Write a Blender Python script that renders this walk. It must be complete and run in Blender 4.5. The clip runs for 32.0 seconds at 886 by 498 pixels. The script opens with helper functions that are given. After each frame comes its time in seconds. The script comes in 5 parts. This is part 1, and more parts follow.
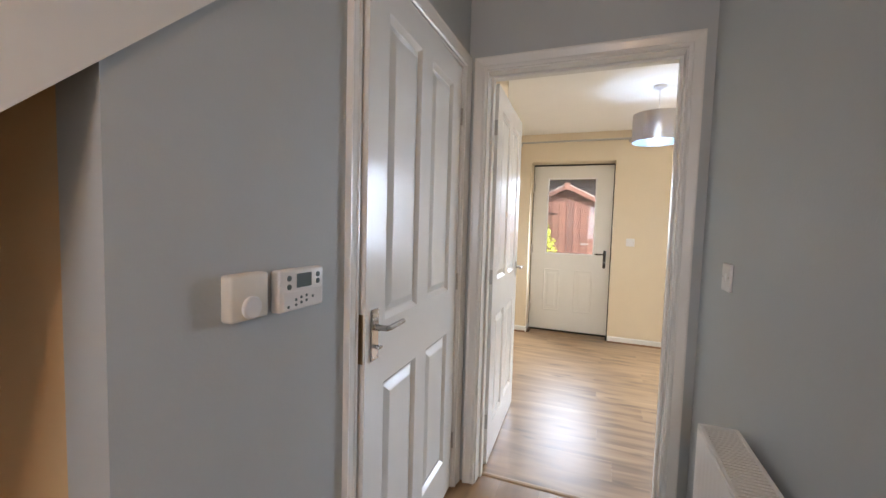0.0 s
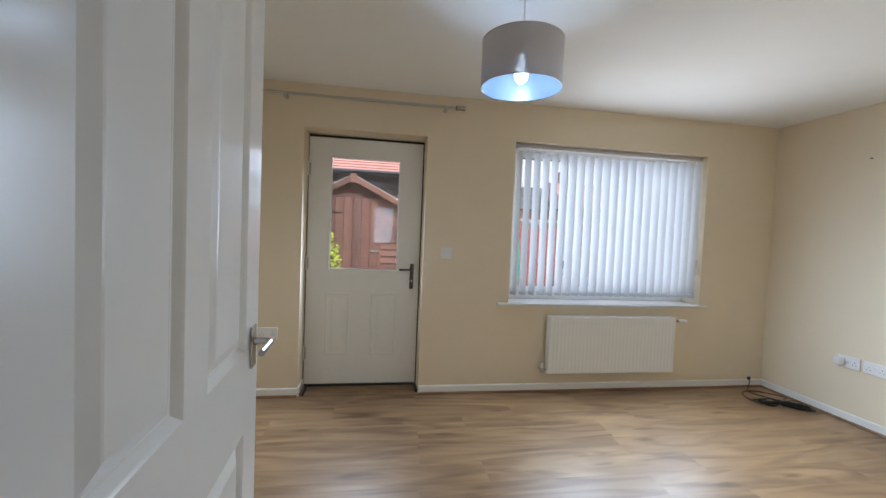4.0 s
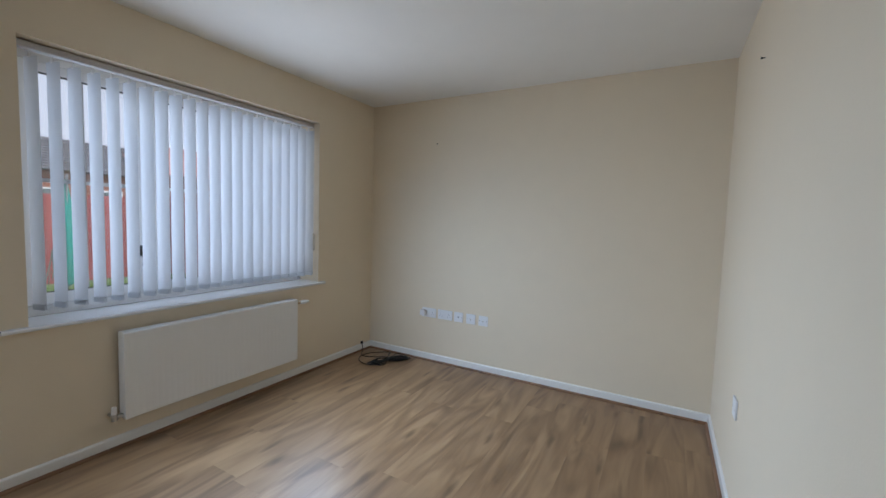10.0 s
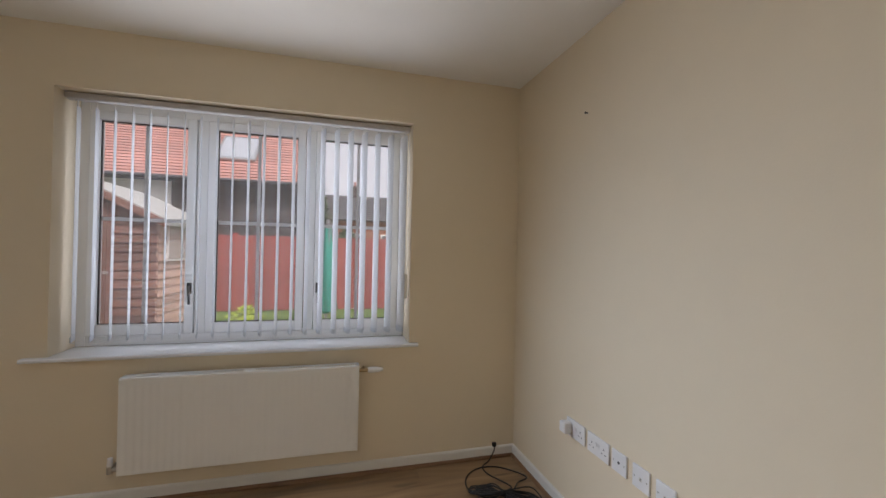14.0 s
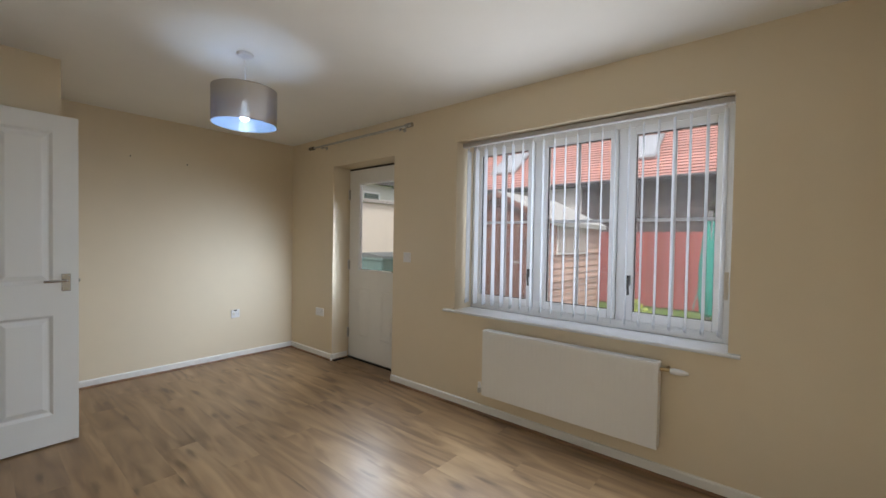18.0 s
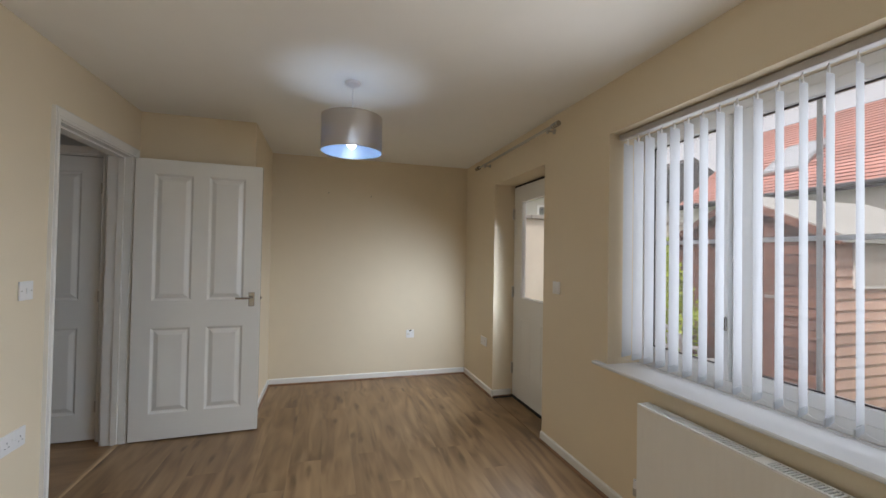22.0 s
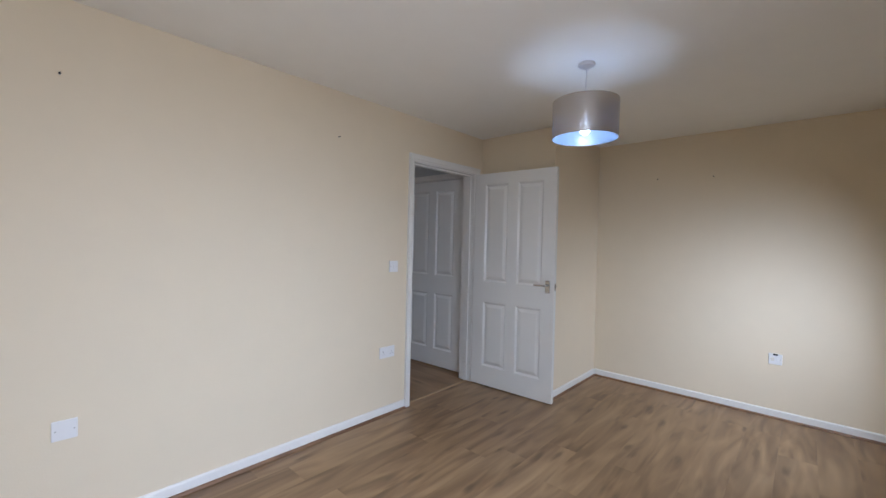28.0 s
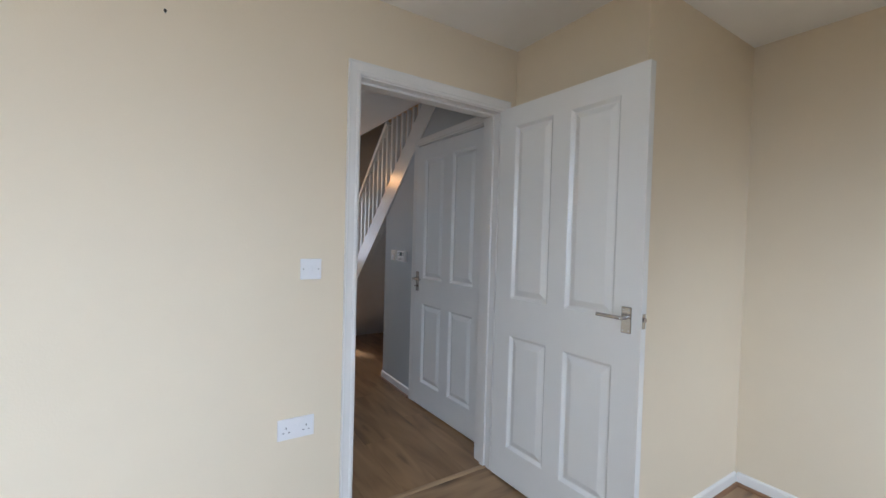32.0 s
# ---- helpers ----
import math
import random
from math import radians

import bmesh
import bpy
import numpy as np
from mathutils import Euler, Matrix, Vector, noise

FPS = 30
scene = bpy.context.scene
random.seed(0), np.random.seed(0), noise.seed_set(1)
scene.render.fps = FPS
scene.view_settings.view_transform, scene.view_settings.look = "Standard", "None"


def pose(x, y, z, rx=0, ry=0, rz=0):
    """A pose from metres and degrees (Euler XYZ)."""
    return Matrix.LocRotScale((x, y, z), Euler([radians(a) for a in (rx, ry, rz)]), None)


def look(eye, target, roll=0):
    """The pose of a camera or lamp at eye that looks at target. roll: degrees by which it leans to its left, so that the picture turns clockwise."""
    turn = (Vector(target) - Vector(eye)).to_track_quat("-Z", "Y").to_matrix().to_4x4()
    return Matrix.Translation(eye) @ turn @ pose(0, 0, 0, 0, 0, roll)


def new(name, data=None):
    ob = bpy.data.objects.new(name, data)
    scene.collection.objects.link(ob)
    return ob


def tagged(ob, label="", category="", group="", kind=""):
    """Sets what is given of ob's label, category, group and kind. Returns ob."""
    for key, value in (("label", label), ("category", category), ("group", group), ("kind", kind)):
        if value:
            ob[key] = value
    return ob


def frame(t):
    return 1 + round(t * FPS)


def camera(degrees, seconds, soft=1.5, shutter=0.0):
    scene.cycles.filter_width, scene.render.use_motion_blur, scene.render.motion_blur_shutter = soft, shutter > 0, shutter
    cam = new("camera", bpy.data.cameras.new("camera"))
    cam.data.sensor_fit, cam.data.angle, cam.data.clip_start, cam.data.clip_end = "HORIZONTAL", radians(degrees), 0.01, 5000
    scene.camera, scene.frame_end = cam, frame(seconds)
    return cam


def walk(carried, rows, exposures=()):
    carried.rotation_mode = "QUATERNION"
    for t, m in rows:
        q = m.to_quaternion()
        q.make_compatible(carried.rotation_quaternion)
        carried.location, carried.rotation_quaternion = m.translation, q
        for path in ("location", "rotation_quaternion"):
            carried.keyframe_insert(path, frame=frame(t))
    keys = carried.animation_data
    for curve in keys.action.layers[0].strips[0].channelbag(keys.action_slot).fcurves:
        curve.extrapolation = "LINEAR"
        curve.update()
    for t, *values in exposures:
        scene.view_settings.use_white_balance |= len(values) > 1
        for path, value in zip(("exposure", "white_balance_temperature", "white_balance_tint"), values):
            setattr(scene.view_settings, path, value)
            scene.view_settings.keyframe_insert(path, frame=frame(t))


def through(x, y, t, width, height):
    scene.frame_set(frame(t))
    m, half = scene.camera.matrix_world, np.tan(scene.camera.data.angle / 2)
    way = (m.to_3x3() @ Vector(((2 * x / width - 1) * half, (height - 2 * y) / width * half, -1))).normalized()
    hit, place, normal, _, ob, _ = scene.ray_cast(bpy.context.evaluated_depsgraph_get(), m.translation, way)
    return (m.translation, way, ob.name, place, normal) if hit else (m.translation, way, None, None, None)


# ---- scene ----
cam = camera(95.5, 32.0)
PATH = [
    (0, (-3.281, -4.854, 1.281), (-4.01, -2.997, 1.155), 1.6),
    (0.5, (-3.427, -4.681, 1.279), (-3.71, -2.705, 1.158), 1.9),
    (1, (-3.44, -4.511, 1.277), (-3.494, -2.516, 1.156), 2.3),
    (1.5, (-3.464, -4.256, 1.247), (-3.409, -2.259, 1.153), 2.3),
    (2, (-3.452, -3.985, 1.277), (-3.362, -1.989, 1.175), 2.8),
    (2.5, (-3.492, -3.721, 1.293), (-3.357, -1.728, 1.206), 3),
    (4.5, (-3.523, -2.994, 1.288), (-3.098, -1.042, 1.2), 2.1),
    (5, (-3.468, -2.878, 1.282), (-2.917, -0.959, 1.177), 1.9),
    (5.5, (-3.331, -2.839, 1.268), (-2.657, -0.96, 1.153), 1.7),
    (6, (-3.325, -2.782, 1.244), (-2.421, -1.001, 1.138), 1.5),
    (6.5, (-3.315, -2.735, 1.213), (-2.201, -1.077, 1.124), 1.5),
    (7, (-3.332, -2.686, 1.22), (-2.044, -1.16, 1.121), 1.3),
    (7.5, (-3.278, -2.667, 1.28), (-1.869, -1.256, 1.134), 1.8),
    (8, (-3.228, -2.652, 1.31), (-1.725, -1.345, 1.137), 2.3),
    (8.5, (-3.217, -2.624, 1.307), (-1.642, -1.403, 1.136), 2.3),
    (9, (-3.214, -2.608, 1.309), (-1.591, -1.452, 1.136), 2.3),
    (9.5, (-3.207, -2.582, 1.309), (-1.53, -1.506, 1.139), 2.2),
    (10, (-3.121, -2.545, 1.29), (-1.379, -1.574, 1.147), 1.8),
    (10.5, (-2.918, -2.448, 1.304), (-1.136, -1.546, 1.2), 1.3),
    (11, (-2.729, -2.392, 1.298), (-0.968, -1.446, 1.235), 1.4),
    (11.5, (-2.465, -2.352, 1.322), (-0.803, -1.241, 1.262), 1.6),
    (12, (-2.184, -2.39, 1.324), (-0.736, -1.012, 1.257), 1.3),
    (12.5, (-1.856, -2.474, 1.331), (-0.691, -0.849, 1.284), 0.9),
    (13, (-1.615, -2.453, 1.304), (-0.686, -0.681, 1.282), 0.8),
    (13.5, (-1.38, -2.406, 1.304), (-0.667, -0.537, 1.299), 0.9),
    (15.5, (-0.601, -2.336, 1.217), (-0.685, -0.338, 1.241), 2.3),
    (16, (-0.479, -2.374, 1.232), (-0.918, -0.423, 1.219), 2),
    (16.5, (-0.462, -2.413, 1.236), (-1.197, -0.553, 1.208), 1.5),
    (17, (-0.482, -2.44, 1.253), (-1.441, -0.686, 1.213), 1.1),
    (17.5, (-0.459, -2.451, 1.276), (-1.624, -0.827, 1.231), 0.8),
    (18, (-0.498, -2.47, 1.281), (-1.788, -0.942, 1.239), 1),
    (18.5, (-0.508, -2.482, 1.281), (-1.903, -1.048, 1.247), 1),
    (19, (-0.509, -2.487, 1.283), (-1.99, -1.143, 1.252), 0.8),
    (19.5, (-0.502, -2.497, 1.274), (-2.047, -1.229, 1.25), 0.5),
    (20, (-0.484, -2.428, 1.283), (-2.104, -1.254, 1.246), 0.3),
    (20.5, (-0.507, -2.256, 1.299), (-2.215, -1.216, 1.286), 0.6),
    (21, (-0.527, -2.009, 1.311), (-2.354, -1.195, 1.331), 1.1),
    (21.5, (-0.497, -1.754, 1.341), (-2.394, -1.122, 1.366), 1),
    (22, (-0.512, -1.539, 1.338), (-2.434, -0.987, 1.372), 1),
    (22.5, (-0.569, -1.307, 1.344), (-2.506, -0.812, 1.388), 1.1),
    (23, (-0.577, -1.074, 1.338), (-2.54, -0.697, 1.382), 1.51),
    (23.5, (-0.55, -0.81, 1.336), (-2.538, -0.6, 1.371), 1.84),
    (24, (-0.644, -0.661, 1.348), (-2.644, -0.633, 1.369), 2.05),
    (24.5, (-0.742, -0.594, 1.358), (-2.734, -0.764, 1.385), 2.3),
    (25, (-0.776, -0.535, 1.361), (-2.734, -0.938, 1.393), 2.6),
    (25.5, (-0.786, -0.458, 1.366), (-2.678, -1.108, 1.402), 2.7),
    (26, (-0.78, -0.431, 1.337), (-2.58, -1.299, 1.387), 2.55),
    (26.5, (-0.757, -0.435, 1.352), (-2.468, -1.47, 1.38), 2.1),
    (28.5, (-0.742, -0.49, 1.342), (-2.185, -1.874, 1.293), 1.1),
    (29, (-0.861, -0.527, 1.329), (-2.291, -1.924, 1.275), 0.9),
    (29.5, (-1.056, -0.669, 1.318), (-2.491, -2.061, 1.283), 1.1),
    (30, (-1.287, -0.734, 1.277), (-2.7, -2.148, 1.274), 1.1),
    (30.5, (-1.58, -0.788, 1.302), (-2.952, -2.243, 1.295), 1.3),
    (31, (-1.833, -0.873, 1.283), (-3.136, -2.391, 1.272), 1.4),
    (31.5, (-2.084, -1.009, 1.305), (-3.285, -2.608, 1.268), 1.5),
    (32, (-2.354, -1.146, 1.286), (-3.436, -2.828, 1.237), 1.6),
]
EXPOSURES = [(0, 0.97, 6590, 18), (1, 0.72, 6560, 17), (2, 0.52, 6540, 17), (5, -0.35, 5830, 13), (7, -0.4, 5770, 13), (8, -0.42, 5670, 13), (9, -0.5, 5610, 13), (10, -0.7, 5670, 14), (11, -0.7, 6360, 18), (13, -0.7, 6660, 21), (16, -0.58, 6350, 15), (17, -0.5, 6390, 15), (19, -0.5, 6490, 15), (20, -0.6, 6490, 15), (22, -0.6, 6740, 16), (23, -0.7, 7290, 19), (24, -0.75, 8560, 25), (25, -0.75, 8760, 24), (26, -0.6, 6460, 18), (29, -0.36, 6020, 21), (30, -0.36, 6070, 19), (31, -0.36, 6070, 19), (32, -0.01, 5970, 16)]
walk(cam, [(t, look(eye, target, roll)) for t, eye, target, roll in PATH], EXPOSURES)

# ---- light and exposure ----
world = bpy.data.worlds.new("overcast_sky")
scene.world = world
world.use_nodes = True
wn = world.node_tree.nodes
wl = world.node_tree.links
sky = wn.new("ShaderNodeTexSky")
sky.sky_type = "NISHITA"
sky.sun_disc = False
sky.sun_elevation = radians(48)
sky.sun_rotation = radians(152)
sky.air_density = 1.0
sky.dust_density = 4.0
cloud = wn.new("ShaderNodeMixRGB")
cloud.inputs[0].default_value = 0.72
cloud.inputs[2].default_value = (14.0, 14.3, 14.8, 1)
wl.new(sky.outputs[0], cloud.inputs[1])
wl.new(cloud.outputs[0], wn["Background"].inputs[0])
wn["Background"].inputs[1].default_value = 0.12

sun = new("sun", bpy.data.lights.new("sun", "SUN"))
sun.data.energy = 5.0
sun.data.angle = radians(10)
sun.data.color = (1.0, 0.96, 0.9)
sun.matrix_basis = look((9, -17, 23), (0, 0, 0))


def opening_light(name, x0, x1, z0, z1, y, watts, colour, columns=1, strips=1, down=0.0, spread=180, sides=(0.0,)):
    """The sky's light entering by an opening of the north wall, mostly falling, turned aside by turns."""
    for k in range(columns * strips):
        i, j = k % columns, k // columns
        lamp = new(name, bpy.data.lights.new(name, "AREA"))
        lamp.data.shape = "RECTANGLE"
        lamp.data.size, lamp.data.size_y = (x1 - x0) / columns, (z1 - z0) / strips
        lamp.data.energy, lamp.data.color, lamp.data.spread = watts / columns / strips, colour, radians(spread)
        x, z = x0 + (i + 0.5) * (x1 - x0) / columns, z0 + (j + 0.5) * (z1 - z0) / strips
        lamp.matrix_basis = look((x, y, z), (x + sides[i % len(sides)], y - 1, z - down))


opening_light("window_daylight", -2.34, -0.76, 0.86, 1.95, 0.192, 17, (0.80, 0.90, 1.0))
opening_light("window_skylight", -2.40, -0.72, 0.85, 1.98, -0.185, 36, (0.66, 0.83, 1.0), 6, 3, 0.75, 110, (0.8, 0.0, -0.75))
opening_light("window_ground_light", -2.40, -0.72, 0.95, 1.9, -0.185, 4, (0.95, 0.97, 0.93), 3, 1, -0.55, 120, (0.5, 0.0, -0.5))
opening_light("door_daylight", -3.89, -3.38, 0.98, 1.84, -0.008, 18, (0.70, 0.85, 1.0), 3, 4, 0.95, 100, (-0.9, -0.9, 0.85))
bulb_light = new("bulb_light", bpy.data.lights.new("bulb_light", "POINT"))
bulb_light.data.energy, bulb_light.data.shadow_soft_size, bulb_light.data.color = 1.65, 0.022, (0.62, 0.80, 1.0)
bulb_light.location = (-2.927, -1.415, 2.003)
front_light = new("front_door_daylight", bpy.data.lights.new("front_door_daylight", "AREA"))
front_light.data.shape, front_light.data.size, front_light.data.size_y = "RECTANGLE", 0.5, 0.88
front_light.data.energy, front_light.data.color = 4.4, (0.68, 0.85, 1.0)
front_light.matrix_basis = look((-3.40, -6.595, 1.41), (-2.88, -5.7, 1.33))
hall_light = new("hall_light", bpy.data.lights.new("hall_light", "POINT"))
hall_light.data.energy, hall_light.data.shadow_soft_size, hall_light.data.color = 5.8, 0.05, (1.0, 0.46, 0.13)
hall_light.location = (-3.08, -6.1, 2.05)


# ---- materials ----
def material(name, colour, rough=0.5, metal=0.0, vary=0.08, scale=6.0, bump=0.0, bump_scale=60.0, spec=0.5, tint=0.0, coat=0.0):
    """A surface with broad and fine variation of colour and gloss, and fine relief. tint: how far single pieces differ."""
    m = bpy.data.materials.new(name)
    m.use_nodes = True
    n, l = m.node_tree.nodes, m.node_tree.links
    b = n["Principled BSDF"]
    b.inputs["Roughness"].default_value, b.inputs["Metallic"].default_value = rough, metal
    b.inputs["Specular IOR Level"].default_value = spec
    b.inputs["Coat Weight"].default_value = coat
    tex = n.new("ShaderNodeTexCoord")
    broad, fine = n.new("ShaderNodeTexNoise"), n.new("ShaderNodeTexNoise")
    broad.inputs["Scale"].default_value, broad.inputs["Detail"].default_value = scale * 0.2, 3
    fine.inputs["Scale"].default_value, fine.inputs["Detail"].default_value = scale * 3, 5
    for t in (broad, fine):
        l.new(tex.outputs["Object"], t.inputs["Vector"])
    add = n.new("ShaderNodeMath")
    add.operation = "ADD"
    l.new(broad.outputs["Fac"], add.inputs[0])
    l.new(fine.outputs["Fac"], add.inputs[1])
    value = n.new("ShaderNodeMapRange")
    value.inputs["From Min"].default_value, value.inputs["From Max"].default_value = 0.6, 1.4
    value.inputs["To Min"].default_value, value.inputs["To Max"].default_value = 1 - vary, 1 + vary
    l.new(add.outputs[0], value.inputs["Value"])
    last = value.outputs[0]
    if tint:
        info = n.new("ShaderNodeObjectInfo")
        piece = n.new("ShaderNodeMapRange")
        piece.inputs["To Min"].default_value, piece.inputs["To Max"].default_value = 1 - tint, 1 + tint
        l.new(info.outputs["Random"], piece.inputs["Value"])
        both = n.new("ShaderNodeMath")
        both.operation = "MULTIPLY"
        l.new(last, both.inputs[0])
        l.new(piece.outputs[0], both.inputs[1])
        last = both.outputs[0]
    hsv = n.new("ShaderNodeHueSaturation")
    hsv.inputs["Color"].default_value = (*colour, 1)
    l.new(last, hsv.inputs["Value"])
    l.new(hsv.outputs[0], b.inputs["Base Color"])
    gloss = n.new("ShaderNodeMapRange")
    gloss.inputs["To Min"].default_value, gloss.inputs["To Max"].default_value = rough * 0.85, min(1, rough * 1.15)
    l.new(fine.outputs["Fac"], gloss.inputs["Value"])
    l.new(gloss.outputs[0], b.inputs["Roughness"])
    if bump:
        grain = n.new("ShaderNodeTexNoise")
        grain.inputs["Scale"].default_value, grain.inputs["Detail"].default_value = bump_scale, 4
        l.new(tex.outputs["Object"], grain.inputs["Vector"])
        relief = n.new("ShaderNodeBump")
        relief.inputs["Strength"].default_value, relief.inputs["Distance"].default_value = bump, 0.004
        l.new(grain.outputs["Fac"], relief.inputs["Height"])
        l.new(relief.outputs[0], b.inputs["Normal"])
    return m


def glass_material(name, colour=(1, 1, 1), rough=0.0, haze=0.0):
    """Clear glass; last argument: share of a pale film imitating glare on the view."""
    m = bpy.data.materials.new(name)
    m.use_nodes = True
    b = m.node_tree.nodes["Principled BSDF"]
    b.inputs["Base Color"].default_value = (*colour, 1)
    b.inputs["Transmission Weight"].default_value = 1
    b.inputs["Roughness"].default_value, b.inputs["IOR"].default_value = rough, 1.45
    if haze:
        n, l = m.node_tree.nodes, m.node_tree.links
        film, mix, spots = n.new("ShaderNodeBsdfTranslucent"), n.new("ShaderNodeMixShader"), n.new("ShaderNodeTexNoise")
        spots.inputs["Scale"].default_value, spots.inputs["Detail"].default_value = 5.0, 6
        share = n.new("ShaderNodeMapRange")
        share.inputs["To Min"].default_value, share.inputs["To Max"].default_value = haze * 0.7, haze * 1.3
        tex = n.new("ShaderNodeTexCoord")
        l.new(tex.outputs["Object"], spots.inputs["Vector"])
        l.new(spots.outputs["Fac"], share.inputs["Value"])
        l.new(share.outputs[0], mix.inputs[0])
        l.new(b.outputs[0], mix.inputs[1])
        l.new(film.outputs[0], mix.inputs[2])
        l.new(mix.outputs[0], n["Material Output"].inputs["Surface"])
    return m


def emitter(name, colour, strength):
    m = bpy.data.materials.new(name)
    m.use_nodes = True
    b = m.node_tree.nodes["Principled BSDF"]
    b.inputs["Emission Color"].default_value, b.inputs["Emission Strength"].default_value = (*colour, 1), strength
    return m


def sheer_material(name, colour, rough, metal, open_share):
    """A thin metallic film with fine holes, through which a bright bulb shows."""
    m = material(name, colour, rough, metal=metal, vary=0.04, scale=8)
    n, l = m.node_tree.nodes, m.node_tree.links
    clear, mix = n.new("ShaderNodeBsdfTransparent"), n.new("ShaderNodeMixShader")
    mix.inputs[0].default_value = open_share
    l.new(n["Principled BSDF"].outputs[0], mix.inputs[1])
    l.new(clear.outputs[0], mix.inputs[2])
    l.new(mix.outputs[0], n["Material Output"].inputs["Surface"])
    return m


def grained_door_material(name, colour, rough):
    """White satin paint over a moulded skin with long upright wood grain."""
    m = material(name, colour, rough, vary=0.015, scale=3)
    n, l = m.node_tree.nodes, m.node_tree.links
    tex, stretch = n.new("ShaderNodeTexCoord"), n.new("ShaderNodeMapping")
    stretch.inputs["Scale"].default_value = (70, 70, 3.2)
    grain = n.new("ShaderNodeTexNoise")
    grain.inputs["Scale"].default_value, grain.inputs["Detail"].default_value, grain.inputs["Distortion"].default_value = 1.0, 5, 1.2
    l.new(tex.outputs["Object"], stretch.inputs["Vector"])
    l.new(stretch.outputs[0], grain.inputs["Vector"])
    relief = n.new("ShaderNodeBump")
    relief.inputs["Strength"].default_value, relief.inputs["Distance"].default_value = 0.10, 0.0015
    l.new(grain.outputs["Fac"], relief.inputs["Height"])
    l.new(relief.outputs[0], n["Principled BSDF"].inputs["Normal"])
    return m


def cloth_material(name, colour, through):
    """Thin woven fabric that lets some light through."""
    m = bpy.data.materials.new(name)
    m.use_nodes = True
    n, l = m.node_tree.nodes, m.node_tree.links
    b = n["Principled BSDF"]
    b.inputs["Base Color"].default_value, b.inputs["Roughness"].default_value = (*colour, 1), 0.75
    tex = n.new("ShaderNodeTexCoord")
    stretch = n.new("ShaderNodeMapping")
    stretch.inputs["Scale"].default_value = (500, 500, 160)
    weave = n.new("ShaderNodeTexNoise")
    weave.inputs["Scale"].default_value = 1.0
    l.new(tex.outputs["Object"], stretch.inputs["Vector"])
    l.new(stretch.outputs[0], weave.inputs["Vector"])
    relief = n.new("ShaderNodeBump")
    relief.inputs["Strength"].default_value, relief.inputs["Distance"].default_value = 0.3, 0.001
    l.new(weave.outputs["Fac"], relief.inputs["Height"])
    l.new(relief.outputs[0], b.inputs["Normal"])
    t = n.new("ShaderNodeBsdfTranslucent")
    t.inputs["Color"].default_value = (*colour, 1)
    mix = n.new("ShaderNodeMixShader")
    mix.inputs[0].default_value = through
    l.new(b.outputs[0], mix.inputs[1])
    l.new(t.outputs[0], mix.inputs[2])
    l.new(mix.outputs[0], n["Material Output"].inputs["Surface"])
    return m


